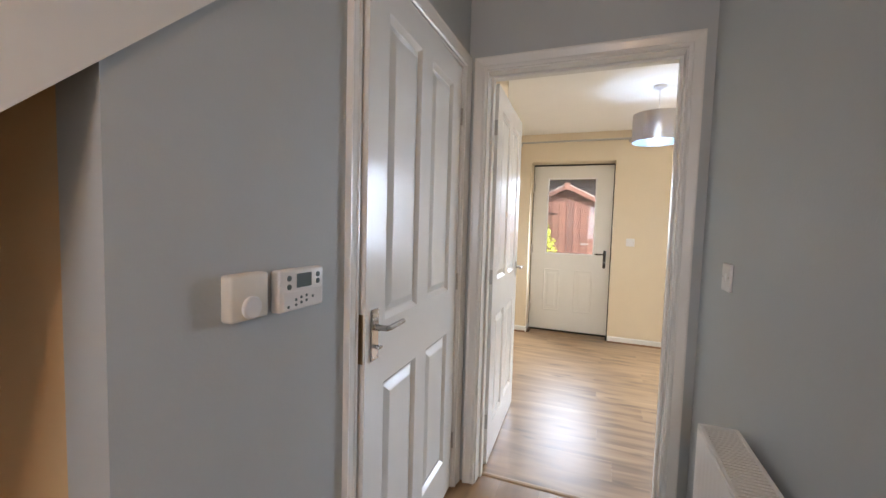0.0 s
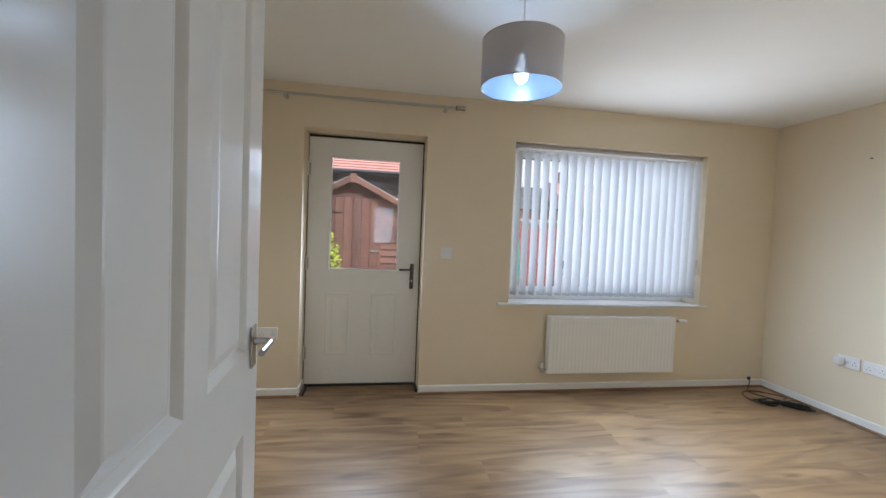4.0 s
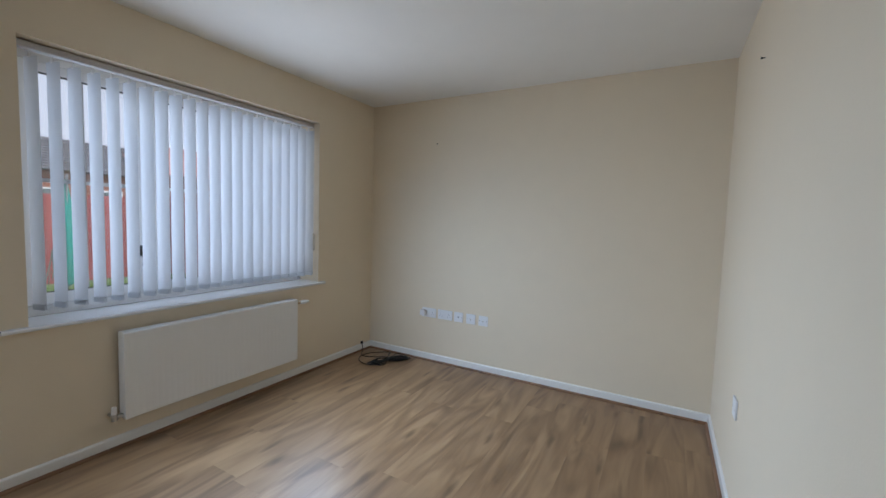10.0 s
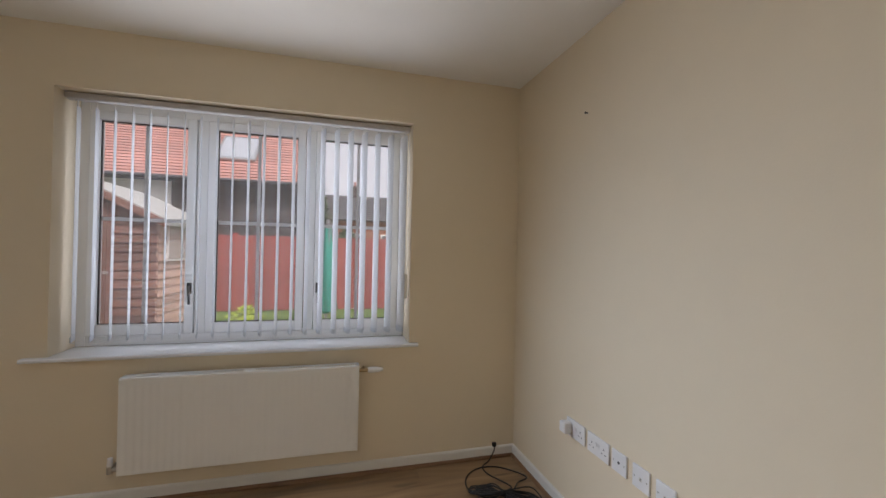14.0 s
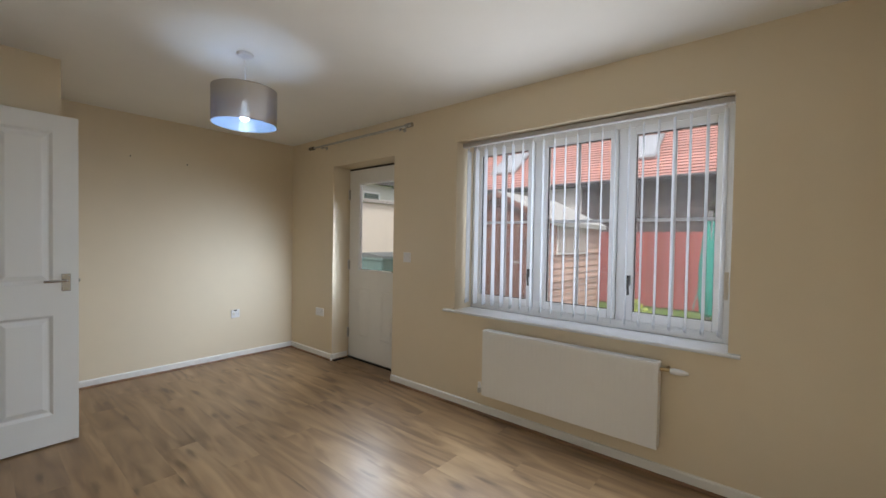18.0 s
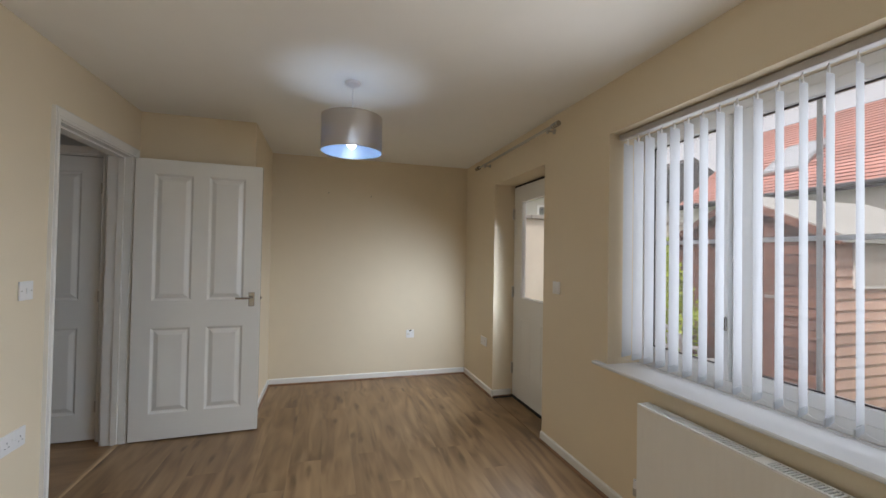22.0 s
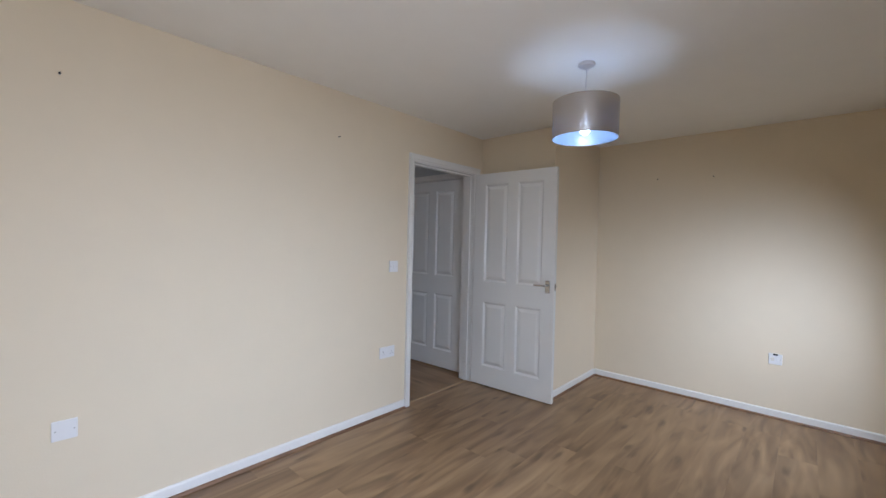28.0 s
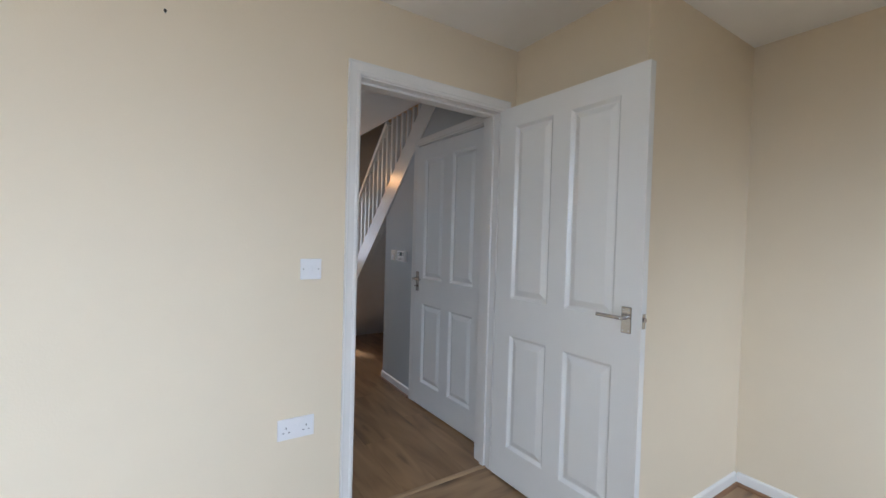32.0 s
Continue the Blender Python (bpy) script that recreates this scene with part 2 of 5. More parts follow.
def plank_material(name, pale, mid, dark, rough, along="X"):
    """Wood-effect boards: long grain, soft bands, knots; every board takes its own piece of the pattern."""
    m = bpy.data.materials.new(name)
    m.use_nodes = True
    n, l = m.node_tree.nodes, m.node_tree.links
    b = n["Principled BSDF"]
    tex, info = n.new("ShaderNodeTexCoord"), n.new("ShaderNodeObjectInfo")
    shift = n.new("ShaderNodeVectorMath")
    shift.operation = "SCALE"
    shift.inputs[0].default_value = (37.0, 91.0, 13.0)
    l.new(info.outputs["Random"], shift.inputs["Scale"])
    own = n.new("ShaderNodeVectorMath")
    own.operation = "ADD"
    l.new(tex.outputs["Object"], own.inputs[0])
    l.new(shift.outputs[0], own.inputs[1])

    def noise_at(sx, sy, detail, twist=0.0):
        mp = n.new("ShaderNodeMapping")
        mp.inputs["Scale"].default_value = (sx, sy, 1) if along == "X" else (sy, sx, 1)
        nz = n.new("ShaderNodeTexNoise")
        nz.inputs["Scale"].default_value, nz.inputs["Detail"].default_value, nz.inputs["Distortion"].default_value = 1, detail, twist
        l.new(own.outputs[0], mp.inputs["Vector"])
        l.new(mp.outputs[0], nz.inputs["Vector"])
        return nz.outputs["Fac"]

    bands, grain, fibre = noise_at(1.5, 8.0, 1.6, 1.4), noise_at(2.2, 26, 3, 1.2), noise_at(14, 260, 3)
    ramp = n.new("ShaderNodeValToRGB")
    e = ramp.color_ramp.elements
    e[0].position, e[0].color = 0.28, (*dark, 1)
    e[1].position, e[1].color = 0.70, (*pale, 1)
    middle = e.new(0.49)
    middle.color = (*mid, 1)
    sums = n.new("ShaderNodeMath")
    sums.operation = "MULTIPLY_ADD"
    sums.inputs[1].default_value = 0.20
    l.new(grain, sums.inputs[0])
    part_of = n.new("ShaderNodeMath")
    part_of.operation = "MULTIPLY"
    part_of.inputs[1].default_value = 0.80
    l.new(bands, part_of.inputs[0])
    l.new(part_of.outputs[0], sums.inputs[2])
    l.new(sums.outputs[0], ramp.inputs[0])
    # knots: small dark eyes drawn out along the grain, some with a tail
    mp = n.new("ShaderNodeMapping")
    mp.inputs["Scale"].default_value = (1.7, 6.6, 1) if along == "X" else (6.6, 1.7, 1)
    warp = n.new("ShaderNodeMixRGB")
    warp.blend_type = "ADD"
    warp.inputs[0].default_value = 0.26
    wob = n.new("ShaderNodeTexNoise")
    wob.inputs["Scale"].default_value, wob.inputs["Detail"].default_value = 3.2, 2
    knots = n.new("ShaderNodeTexVoronoi")
    knots.voronoi_dimensions = "2D"
    knots.inputs["Scale"].default_value = 1
    l.new(own.outputs[0], mp.inputs["Vector"])
    l.new(mp.outputs[0], wob.inputs["Vector"])
    l.new(mp.outputs[0], warp.inputs[1])
    l.new(wob.outputs["Color"], warp.inputs[2])
    l.new(warp.outputs[0], knots.inputs["Vector"])
    near = n.new("ShaderNodeMapRange")
    near.interpolation_type = "SMOOTHSTEP"
    near.inputs["From Min"].default_value, near.inputs["From Max"].default_value = 0.01, 0.19
    near.inputs["To Min"].default_value, near.inputs["To Max"].default_value = 0.62, 0.0
    l.new(knots.outputs["Distance"], near.inputs["Value"])
    some = n.new("ShaderNodeMath")
    some.operation = "GREATER_THAN"
    some.inputs[1].default_value = 0.55
    split = n.new("ShaderNodeSeparateColor")
    l.new(knots.outputs["Color"], split.inputs[0])
    l.new(split.outputs[0], some.inputs[0])
    knot = n.new("ShaderNodeMath")
    knot.operation = "MULTIPLY"
    blot = n.new("ShaderNodeMapRange")
    blot.inputs["From Min"].default_value, blot.inputs["From Max"].default_value = 0.22, 0.50
    l.new(grain, blot.inputs["Value"])
    broken = n.new("ShaderNodeMath")
    broken.operation = "MULTIPLY"
    l.new(near.outputs[0], broken.inputs[0])
    l.new(blot.outputs[0], broken.inputs[1])
    l.new(broken.outputs[0], knot.inputs[0])
    l.new(some.outputs[0], knot.inputs[1])
    mix = n.new("ShaderNodeMixRGB")
    mix.inputs[2].default_value = (dark[0] * 0.5, dark[1] * 0.5, dark[2] * 0.5, 1)
    l.new(knot.outputs[0], mix.inputs[0])
    l.new(ramp.outputs[0], mix.inputs[1])
    hsv = n.new("ShaderNodeHueSaturation")
    tone = n.new("ShaderNodeMapRange")
    tone.inputs["To Min"].default_value, tone.inputs["To Max"].default_value = 0.95, 1.05
    l.new(info.outputs["Random"], tone.inputs["Value"])
    l.new(tone.outputs[0], hsv.inputs["Value"])
    l.new(mix.outputs[0], hsv.inputs["Color"])
    l.new(hsv.outputs[0], b.inputs["Base Color"])
    gloss = n.new("ShaderNodeMapRange")
    gloss.inputs["To Min"].default_value, gloss.inputs["To Max"].default_value = rough * 0.8, rough * 1.25
    l.new(grain, gloss.inputs["Value"])
    l.new(gloss.outputs[0], b.inputs["Roughness"])
    relief = n.new("ShaderNodeBump")
    relief.inputs["Strength"].default_value, relief.inputs["Distance"].default_value = 0.02, 0.001
    l.new(fibre, relief.inputs["Height"])
    l.new(relief.outputs[0], b.inputs["Normal"])
    return m


CREAM = material("cream_wall_paint", (0.77, 0.662, 0.495), 0.72, vary=0.02, scale=2.5, bump=0.10, bump_scale=130)
# the hall bulb's orange light is mixed into this cream's colour
LAMPLITCREAM = material("lamplit_cream_wall_paint", (0.70, 0.50, 0.28), 0.7, vary=0.03, scale=2.5, bump=0.10, bump_scale=130)
GREY = material("grey_wall_paint", (0.485, 0.515, 0.52), 0.6, vary=0.03, scale=2.5, bump=0.10, bump_scale=130)
CEILING = material("white_ceiling_paint", (0.87, 0.86, 0.83), 0.85, vary=0.02, scale=2, bump=0.12, bump_scale=110)
GLOSS = material("white_gloss_paint", (0.81, 0.795, 0.755), 0.24, vary=0.02, scale=3, bump=0.03, bump_scale=30)
DOOR = grained_door_material("white_door_paint", (0.82, 0.815, 0.78), 0.2)
UPVC = material("white_upvc", (0.89, 0.895, 0.90), 0.25, vary=0.01, scale=4)
SILL = material("gloss_sill_paint", (0.76, 0.77, 0.78), 0.05, vary=0.015, scale=4)
COMPOSITE = material("white_composite_door", (0.80, 0.79, 0.75), 0.42, vary=0.02, scale=3, bump=0.12, bump_scale=260)
ENAMEL = material("white_enamel", (0.80, 0.79, 0.76), 0.3, vary=0.015, scale=4)
DARK = material("dark_gap", (0.02, 0.018, 0.016), 0.7)
CHROME = material("satin_chrome", (0.48, 0.47, 0.455), 0.2, metal=1.0, vary=0.05, scale=30)
DARKCHROME = material("dark_chrome", (0.10, 0.095, 0.09), 0.22, metal=1.0, vary=0.05, scale=30)
STEEL = material("brushed_steel", (0.50, 0.48, 0.45), 0.35, metal=1.0, vary=0.08, scale=40)
BRASS = material("aged_brass", (0.45, 0.33, 0.18), 0.35, metal=1.0, vary=0.1, scale=40)
PLASTIC = material("white_plastic", (0.80, 0.79, 0.78), 0.32, vary=0.01, scale=10)
YELLOWED = material("ivory_plastic", (0.74, 0.70, 0.62), 0.4, vary=0.03, scale=20)
LCD = material("lcd_grey_green", (0.14, 0.18, 0.18), 0.2)
BLACK = material("black_rubber", (0.009, 0.008, 0.008), 0.5, vary=0.2, scale=40)
SHADE_OUT = sheer_material("champagne_metal_shade", (0.66, 0.62, 0.57), 0.24, 1.0, 0.30)
SHADE_IN = sheer_material("silver_blue_shade_lining", (0.34, 0.46, 0.66), 0.3, 0.0, 0.58)
FLOORBOARD = plank_material("oak_laminate", (0.372, 0.236, 0.122), (0.262, 0.158, 0.079), (0.140, 0.079, 0.037), 0.36)
HALLBOARD = plank_material("hall_oak_laminate", (0.375, 0.230, 0.112), (0.275, 0.160, 0.074), (0.150, 0.082, 0.036), 0.34, along="Y")
STRIP = plank_material("pale_oak_strip", (0.46, 0.31, 0.17), (0.40, 0.26, 0.14), (0.30, 0.19, 0.10), 0.4)
BEAD = plank_material("oak_beading", (0.27, 0.145, 0.075), (0.21, 0.11, 0.055), (0.14, 0.07, 0.035), 0.45)
VANE = cloth_material("white_blind_fabric", (0.66, 0.68, 0.705), 0.36)
# the film whitens the garden view as glare would; the panes are clean
GLASS = glass_material("clear_glass", haze=0.09)
DOORGLASS = glass_material("clear_door_glass", haze=0.012)
BULB = emitter("lit_bulb", (0.62, 0.82, 1.0), 16)
HALLBULB = emitter("lit_warm_bulb", (1.0, 0.7, 0.4), 20)
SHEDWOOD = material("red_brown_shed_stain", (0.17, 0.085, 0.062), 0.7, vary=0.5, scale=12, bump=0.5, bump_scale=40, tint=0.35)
# side boards far paler than the front: sunlight on them put into colour
SHEDSIDE = material("sunlit_shed_boards", (0.54, 0.37, 0.30), 0.75, vary=0.3, scale=12, bump=0.5, bump_scale=40, tint=0.18)
FELT = material("grey_roofing_felt", (0.44, 0.45, 0.43), 0.9, vary=0.15, scale=14, bump=0.5, bump_scale=220)
FENCE = material("red_fence_stain", (0.34, 0.085, 0.072), 0.7, vary=0.25, scale=10, bump=0.4, bump_scale=40, tint=0.15)
BOARDING = material("black_weatherboard", (0.06, 0.062, 0.072), 0.7, vary=0.25, scale=6, bump=0.3, bump_scale=30, tint=0.15)
DARKBRICK = material("dark_brown_brick", (0.085, 0.072, 0.07), 0.85, vary=0.3, scale=9, bump=0.4, bump_scale=40, tint=0.35)
MORTAR = material("grey_mortar", (0.125, 0.122, 0.12), 0.9, vary=0.15, scale=9, bump=0.3, bump_scale=60)
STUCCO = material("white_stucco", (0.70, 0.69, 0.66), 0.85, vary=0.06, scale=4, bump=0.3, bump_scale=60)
CREAMSTUCCO = material("cream_stucco", (0.76, 0.71, 0.61), 0.85, vary=0.08, scale=4, bump=0.3, bump_scale=60)
TILE = material("red_roof_tile", (0.50, 0.245, 0.205), 0.75, vary=0.2, scale=8, bump=0.3, bump_scale=50, tint=0.14)
SLATE = material("grey_roof_tile", (0.10, 0.10, 0.105), 0.75, vary=0.2, scale=4, bump=0.3, bump_scale=30, tint=0.12)
BRICK = material("red_brick", (0.33, 0.15, 0.10), 0.85, vary=0.2, scale=9, bump=0.3, bump_scale=40, tint=0.1)
GRASS = material("lawn_grass", (0.11, 0.19, 0.035), 0.8, vary=0.35, scale=8, bump=0.6, bump_scale=80)
BLADE = material("grass_blade", (0.14, 0.25, 0.04), 0.6, vary=0.3, scale=5)
PAVING = material("concrete_paving", (0.40, 0.38, 0.35), 0.85, vary=0.15, scale=6, bump=0.3, bump_scale=80, tint=0.08)
LEAF = material("bright_leaf", (0.42, 0.54, 0.06), 0.5, vary=0.35, scale=4)
IVY = material("ivy_leaf", (0.045, 0.085, 0.03), 0.5, vary=0.35, scale=4)
TWIG = material("brown_twig", (0.10, 0.07, 0.045), 0.8, vary=0.2, scale=20)
TEAL = material("teal_green_cover", (0.02, 0.30, 0.24), 0.5, vary=0.12, scale=12)
BINGREEN = material("grey_green_bin_plastic", (0.10, 0.19, 0.18), 0.5, vary=0.1, scale=8)
BINLID = material("dark_bin_lid", (0.09, 0.11, 0.115), 0.5, vary=0.1, scale=8)
RESIN = material("white_garden_resin", (0.78, 0.78, 0.77), 0.4, vary=0.03, scale=8)
ZINC = material("grey_pole_metal", (0.42, 0.43, 0.44), 0.4, metal=0.8, vary=0.06, scale=20)


# ---- building helpers ----
def box(bm, x0, x1, y0, y1, z0, z1, bevel=0.0, seg=1):
    made = bmesh.ops.create_cube(bm, size=1.0, matrix=Matrix.LocRotScale(((x0 + x1) / 2, (y0 + y1) / 2, (z0 + z1) / 2), None, (x1 - x0, y1 - y0, z1 - z0)))
    if bevel:
        edges = list({e for v in made["verts"] for e in v.link_edges})
        bmesh.ops.bevel(bm, geom=edges, offset=bevel, segments=seg, profile=0.5, affect="EDGES")
    return bm


def rod(bm, p0, p1, r0, r1=None, seg=12):
    p0, p1 = Vector(p0), Vector(p1)
    d = p1 - p0
    bmesh.ops.create_cone(bm, cap_ends=True, segments=seg, radius1=r0, radius2=r0 if r1 is None else r1, depth=d.length,
                          matrix=Matrix.Translation((p0 + p1) / 2) @ d.to_track_quat("Z", "Y").to_matrix().to_4x4())
    return bm


def lathe(bm, profile, centre=(0, 0, 0), seg=32, closed=False):
    """Turns (radius, height) pairs round the upright axis."""
    rings = [[bm.verts.new((centre[0] + r * math.cos(a * math.tau / seg), centre[1] + r * math.sin(a * math.tau / seg), centre[2] + z)) for a in range(seg)] for r, z in profile]
    pairs = list(zip(rings, rings[1:])) + ([(rings[-1], rings[0])] if closed else [])
    for lo, hi in pairs:
        for a in range(seg):
            bm.faces.new((lo[a], lo[(a + 1) % seg], hi[(a + 1) % seg], hi[a]))
    if not closed:
        for ring in (rings[0], rings[-1]):
            bm.faces.new(ring)
    bmesh.ops.recalc_face_normals(bm, faces=bm.faces)
    return bm


def tube(bm, points, r, seg=6):
    """A round cord along a line of points."""
    rings = []
    for i, p in enumerate(points):
        d = (Vector(points[min(i + 1, len(points) - 1)]) - Vector(points[max(i - 1, 0)])).normalized()
        side = d.cross(Vector((0.13, 0.21, 1))).normalized()
        top = side.cross(d)
        rings.append([bm.verts.new(Vector(p) + r * (side * math.cos(k * math.tau / seg) + top * math.sin(k * math.tau / seg))) for k in range(seg)])
    for lo, hi in zip(rings, rings[1:]):
        for k in range(seg):
            bm.faces.new((lo[k], lo[(k + 1) % seg], hi[(k + 1) % seg], hi[k]))
    bm.faces.new(rings[0]), bm.faces.new(rings[-1])
    bmesh.ops.recalc_face_normals(bm, faces=bm.faces)
    return bm


def prism(bm, outline, axis, lo, hi):
    """A flat outline given thickness along an axis. Outline: pairs in the other two axes, in order."""
    def at(p, v):
        return {"x": (v, p[0], p[1]), "y": (p[0], v, p[1]), "z": (p[0], p[1], v)}[axis]
    a, b = [bm.verts.new(at(p, lo)) for p in outline], [bm.verts.new(at(p, hi)) for p in outline]
    bm.faces.new(a), bm.faces.new(b)
    for i in range(len(a)):
        j = (i + 1) % len(a)
        bm.faces.new((a[i], a[j], b[j], b[i]))
    bmesh.ops.recalc_face_normals(bm, faces=bm.faces)
    return bm


def finish(name, bm, mat, smooth=False):
    me = bpy.data.meshes.new(name)
    bm.normal_update()
    bm.to_mesh(me)
    bm.free()
    me.materials.append(mat)
    if smooth:
        me.polygons.foreach_set("use_smooth", [True] * len(me.polygons))
        me.set_sharp_from_angle(angle=radians(35))
    return me


def part(name, bm, mat, parent, label="", smooth=False, m=None):
    ob = new(name, finish(name, bm, mat, smooth))
    ob.parent = parent
    if m is not None:
        ob.matrix_basis = m
    if label:
        tagged(ob, label)
    return ob


def piece(name, me, parent, m):
    ob = new(name, me)
    ob.parent = parent
    ob.matrix_basis = m
    return ob


def thing(name, label, category, group="", kind="", m=None):
    ob = new(name)
    ob.empty_display_size = 0.1
    if m is not None:
        ob.matrix_basis = m
    return tagged(ob, label, category, group, kind)


def structure(name, bm, mat, label, category):
    return tagged(new(name, finish(name, bm, mat)), label, category, kind="structure")


def B():
    return bmesh.new()


# ---- the shell of the room and the hall ----
H = 2.35
STRING0, PITCH = 1.50, 0.95


def string_z(y):
    return STRING0 + PITCH * (y + 4.5)


bm = B()
for x0, x1, z0, z1 in ((-5.05, -4.09, -0.15, H), (-4.09, -3.168, 2.03, H), (-3.168, -2.455, -0.15, H), (-2.455, -0.695, -0.15, 0.715), (-2.455, -0.695, 2.052, H), (-0.695, 0.15, -0.15, H)):
    box(bm, x0, x1, 0.0, 0.3, z0, z1)
structure("wall_north", bm, CREAM, "cream painted plaster wall with a window and a back door", "wall")
structure("wall_east", box(B(), 0.0, 0.15, -3.0, 0.0, -0.15, H), CREAM, "cream painted plaster wall with a row of sockets", "wall")
structure("wall_west", box(B(), -5.05, -4.9, -2.2, 0.0, -0.15, H), CREAM, "plain cream painted plaster wall", "wall")
bm = B()
box(bm, -2.965, 0.0, -2.93, -2.86, -0.15, H)
box(bm, -3.84, -2.965, -2.93, -2.86, 2.02, H)
box(bm, -3.92, -3.84, -2.93, -2.86, -0.15, H)
structure("wall_south", bm, CREAM, "cream painted plaster wall with the doorway to the hall", "wall")
structure("wall_return", box(B(), -4.0, -3.92, -2.93, -2.19, -0.15, H), CREAM, "short cream wall behind the opened door", "wall")
structure("wall_recess", box(B(), -4.9, -3.92, -2.19, -2.09, -0.15, H), CREAM, "cream wall beside the opened door", "wall")
bm = B()
box(bm, -2.965, 0.0, -3.0, -2.93, -0.15, H)
box(bm, -3.84, -2.965, -3.0, -2.93, 2.02, H)
box(bm, -3.92, -3.84, -3.0, -2.93, -0.15, H)
structure("wall_hall_north", bm, GREY, "grey painted hall wall round the doorway", "wall")
structure("wall_hall_east", box(B(), -2.905, -2.79, -6.6, -3.0, -0.15, H), GREY, "grey painted hall wall with a radiator", "wall")
bm = B()
for x0, x1, z0, z1 in ((-4.95, -3.85, -0.15, 4.9), (-3.85, -2.95, 2.06, 4.9), (-2.95, -2.79, -0.15, 4.9)):
    box(bm, x0, x1, -6.75, -6.6, z0, z1)
structure("wall_hall_south", bm, GREY, "plain grey end wall of the hall", "wall")
bm = B()
box(bm, -4.0, -3.90, -3.06, -3.0, -0.15, H)
box(bm, -4.0, -3.90, -3.945, -3.06, 2.02, H)
prism(bm, [(-4.52, -0.15), (-3.945, -0.15), (-3.945, string_z(-3.945)), (-4.52, string_z(-4.52))], "x", -4.0, -3.90)
structure("wall_hall_west", bm, GREY, "grey painted wall under the stairs with a cupboard door", "wall")
structure("wall_understairs", box(B(), -4.85, -3.904, -4.517, -4.43, -0.15, 1.46), LAMPLITCREAM, "cream wall, coloured as lamplit, at the back of the space under the stairs", "wall")
structure("wall_stairwell", box(B(), -4.95, -4.85, -6.6, -2.19, -0.15, 4.9), LAMPLITCREAM, "tall cream wall, coloured as lamplit, beside the stairs", "wall")
structure("wall_upper", box(B(), -4.85, -3.92, -3.45, -3.35, 2.05, 4.9), CREAM, "plain wall at the top of the stairs", "wall")
structure("wall_landing", box(B(), -3.90, -3.80, -6.6, -3.35, 2.62, 4.9), CREAM, "plain wall of the landing above", "wall")
structure("ceiling", box(B(), -5.05, 0.15, -2.93, 0.3, H, H + 0.25), CEILING, "flat white painted ceiling", "ceiling")
structure("ceiling_hall", box(B(), -3.90, -2.79, -6.75, -2.93, H, H + 0.25), CEILING, "flat white hall ceiling", "ceiling")
structure("ceiling_upper", box(B(), -4.95, -3.80, -6.75, -3.35, 4.9, 5.0), CEILING, "flat ceiling over the stairs", "ceiling")
floor = structure("floor", box(B(), -5.05, 0.15, -2.93, 0.3, -0.15, -0.009), DARK, "wood-effect laminate floor of long oak boards", "floor")
floor_hall = structure("floor_hall", box(B(), -4.95, -2.79, -6.6, -2.93, -0.15, -0.009), DARK, "wood-effect laminate hall floor", "floor")


def skirting(name, a, b, inward):
    """White skirting board from a to b with an oak bead at its foot; inward: the way it faces."""
    a, b, w = Vector((*a, 0)), Vector((*b, 0)), Vector((*inward, 0))
    bm = B()
    profile = ((0, 0), (0.013, 0), (0.013, 0.058), (0.0105, 0.064), (0.006, 0.067), (0, 0.068))
    rows = [[bm.verts.new(p + w * d + Vector((0, 0, z))) for d, z in profile] for p in (a, b)]
    for i in range(len(profile)):
        j = (i + 1) % len(profile)
        bm.faces.new((rows[0][i], rows[0][j], rows[1][j], rows[1][i]))
    bm.faces.new(rows[0]), bm.faces.new(rows[1])
    bmesh.ops.recalc_face_normals(bm, faces=bm.faces)
    board = structure(name, bm, GLOSS, "white painted skirting board", "skirting")
    bm = B()
    profile = [(0.0132, 0.0005)] + [(0.0132 + 0.015 * math.cos(k * math.pi / 8), 0.0005 + 0.016 * math.sin(k * math.pi / 8)) for k in range(5)]
    rows = [[bm.verts.new(p + w * d + Vector((0, 0, z))) for d, z in profile] for p in (a, b)]
    for i in range(len(profile)):
        j = (i + 1) % len(profile)
        bm.faces.new((rows[0][i], rows[0][j], rows[1][j], rows[1][i]))
    bm.faces.new(rows[0]), bm.faces.new(rows[1])
    bmesh.ops.recalc_face_normals(bm, faces=bm.faces)
    part("beading", bm, BEAD, board, "oak quadrant beading")
    return board


skirting("baseboard_north_a", (-4.9, 0), (-4.09, 0), (0, -1))
skirting("baseboard_north_b", (-3.168, 0), (0, 0), (0, -1))
skirting("baseboard_reveal_a", (-4.09, 0), (-4.09, 0.19), (1, 0))
skirting("baseboard_east", (0, -0.013), (0, -2.86), (-1, 0))
skirting("baseboard_south", (-0.013, -2.86), (-2.94, -2.86), (0, 1))
skirting("baseboard_west", (-4.9, -0.013), (-4.9, -2.077), (1, 0))
skirting("baseboard_recess", (-4.887, -2.09), (-3.92, -2.09), (0, 1))
skirting("baseboard_return", (-3.92, -2.09), (-3.92, -2.84), (1, 0))
skirting("baseboard_hall_east", (-2.905, -3.02), (-2.905, -6.6), (-1, 0))
skirting("baseboard_hall_west", (-3.90, -3.979), (-3.90, -4.52), (1, 0))
skirting("baseboard_understairs", (-4.85, -6.6), (-4.85, -4.477), (1, 0))
skirting("baseboard_understairs_end", (-4.837, -4.477), (-3.904, -4.477), (0, -1))


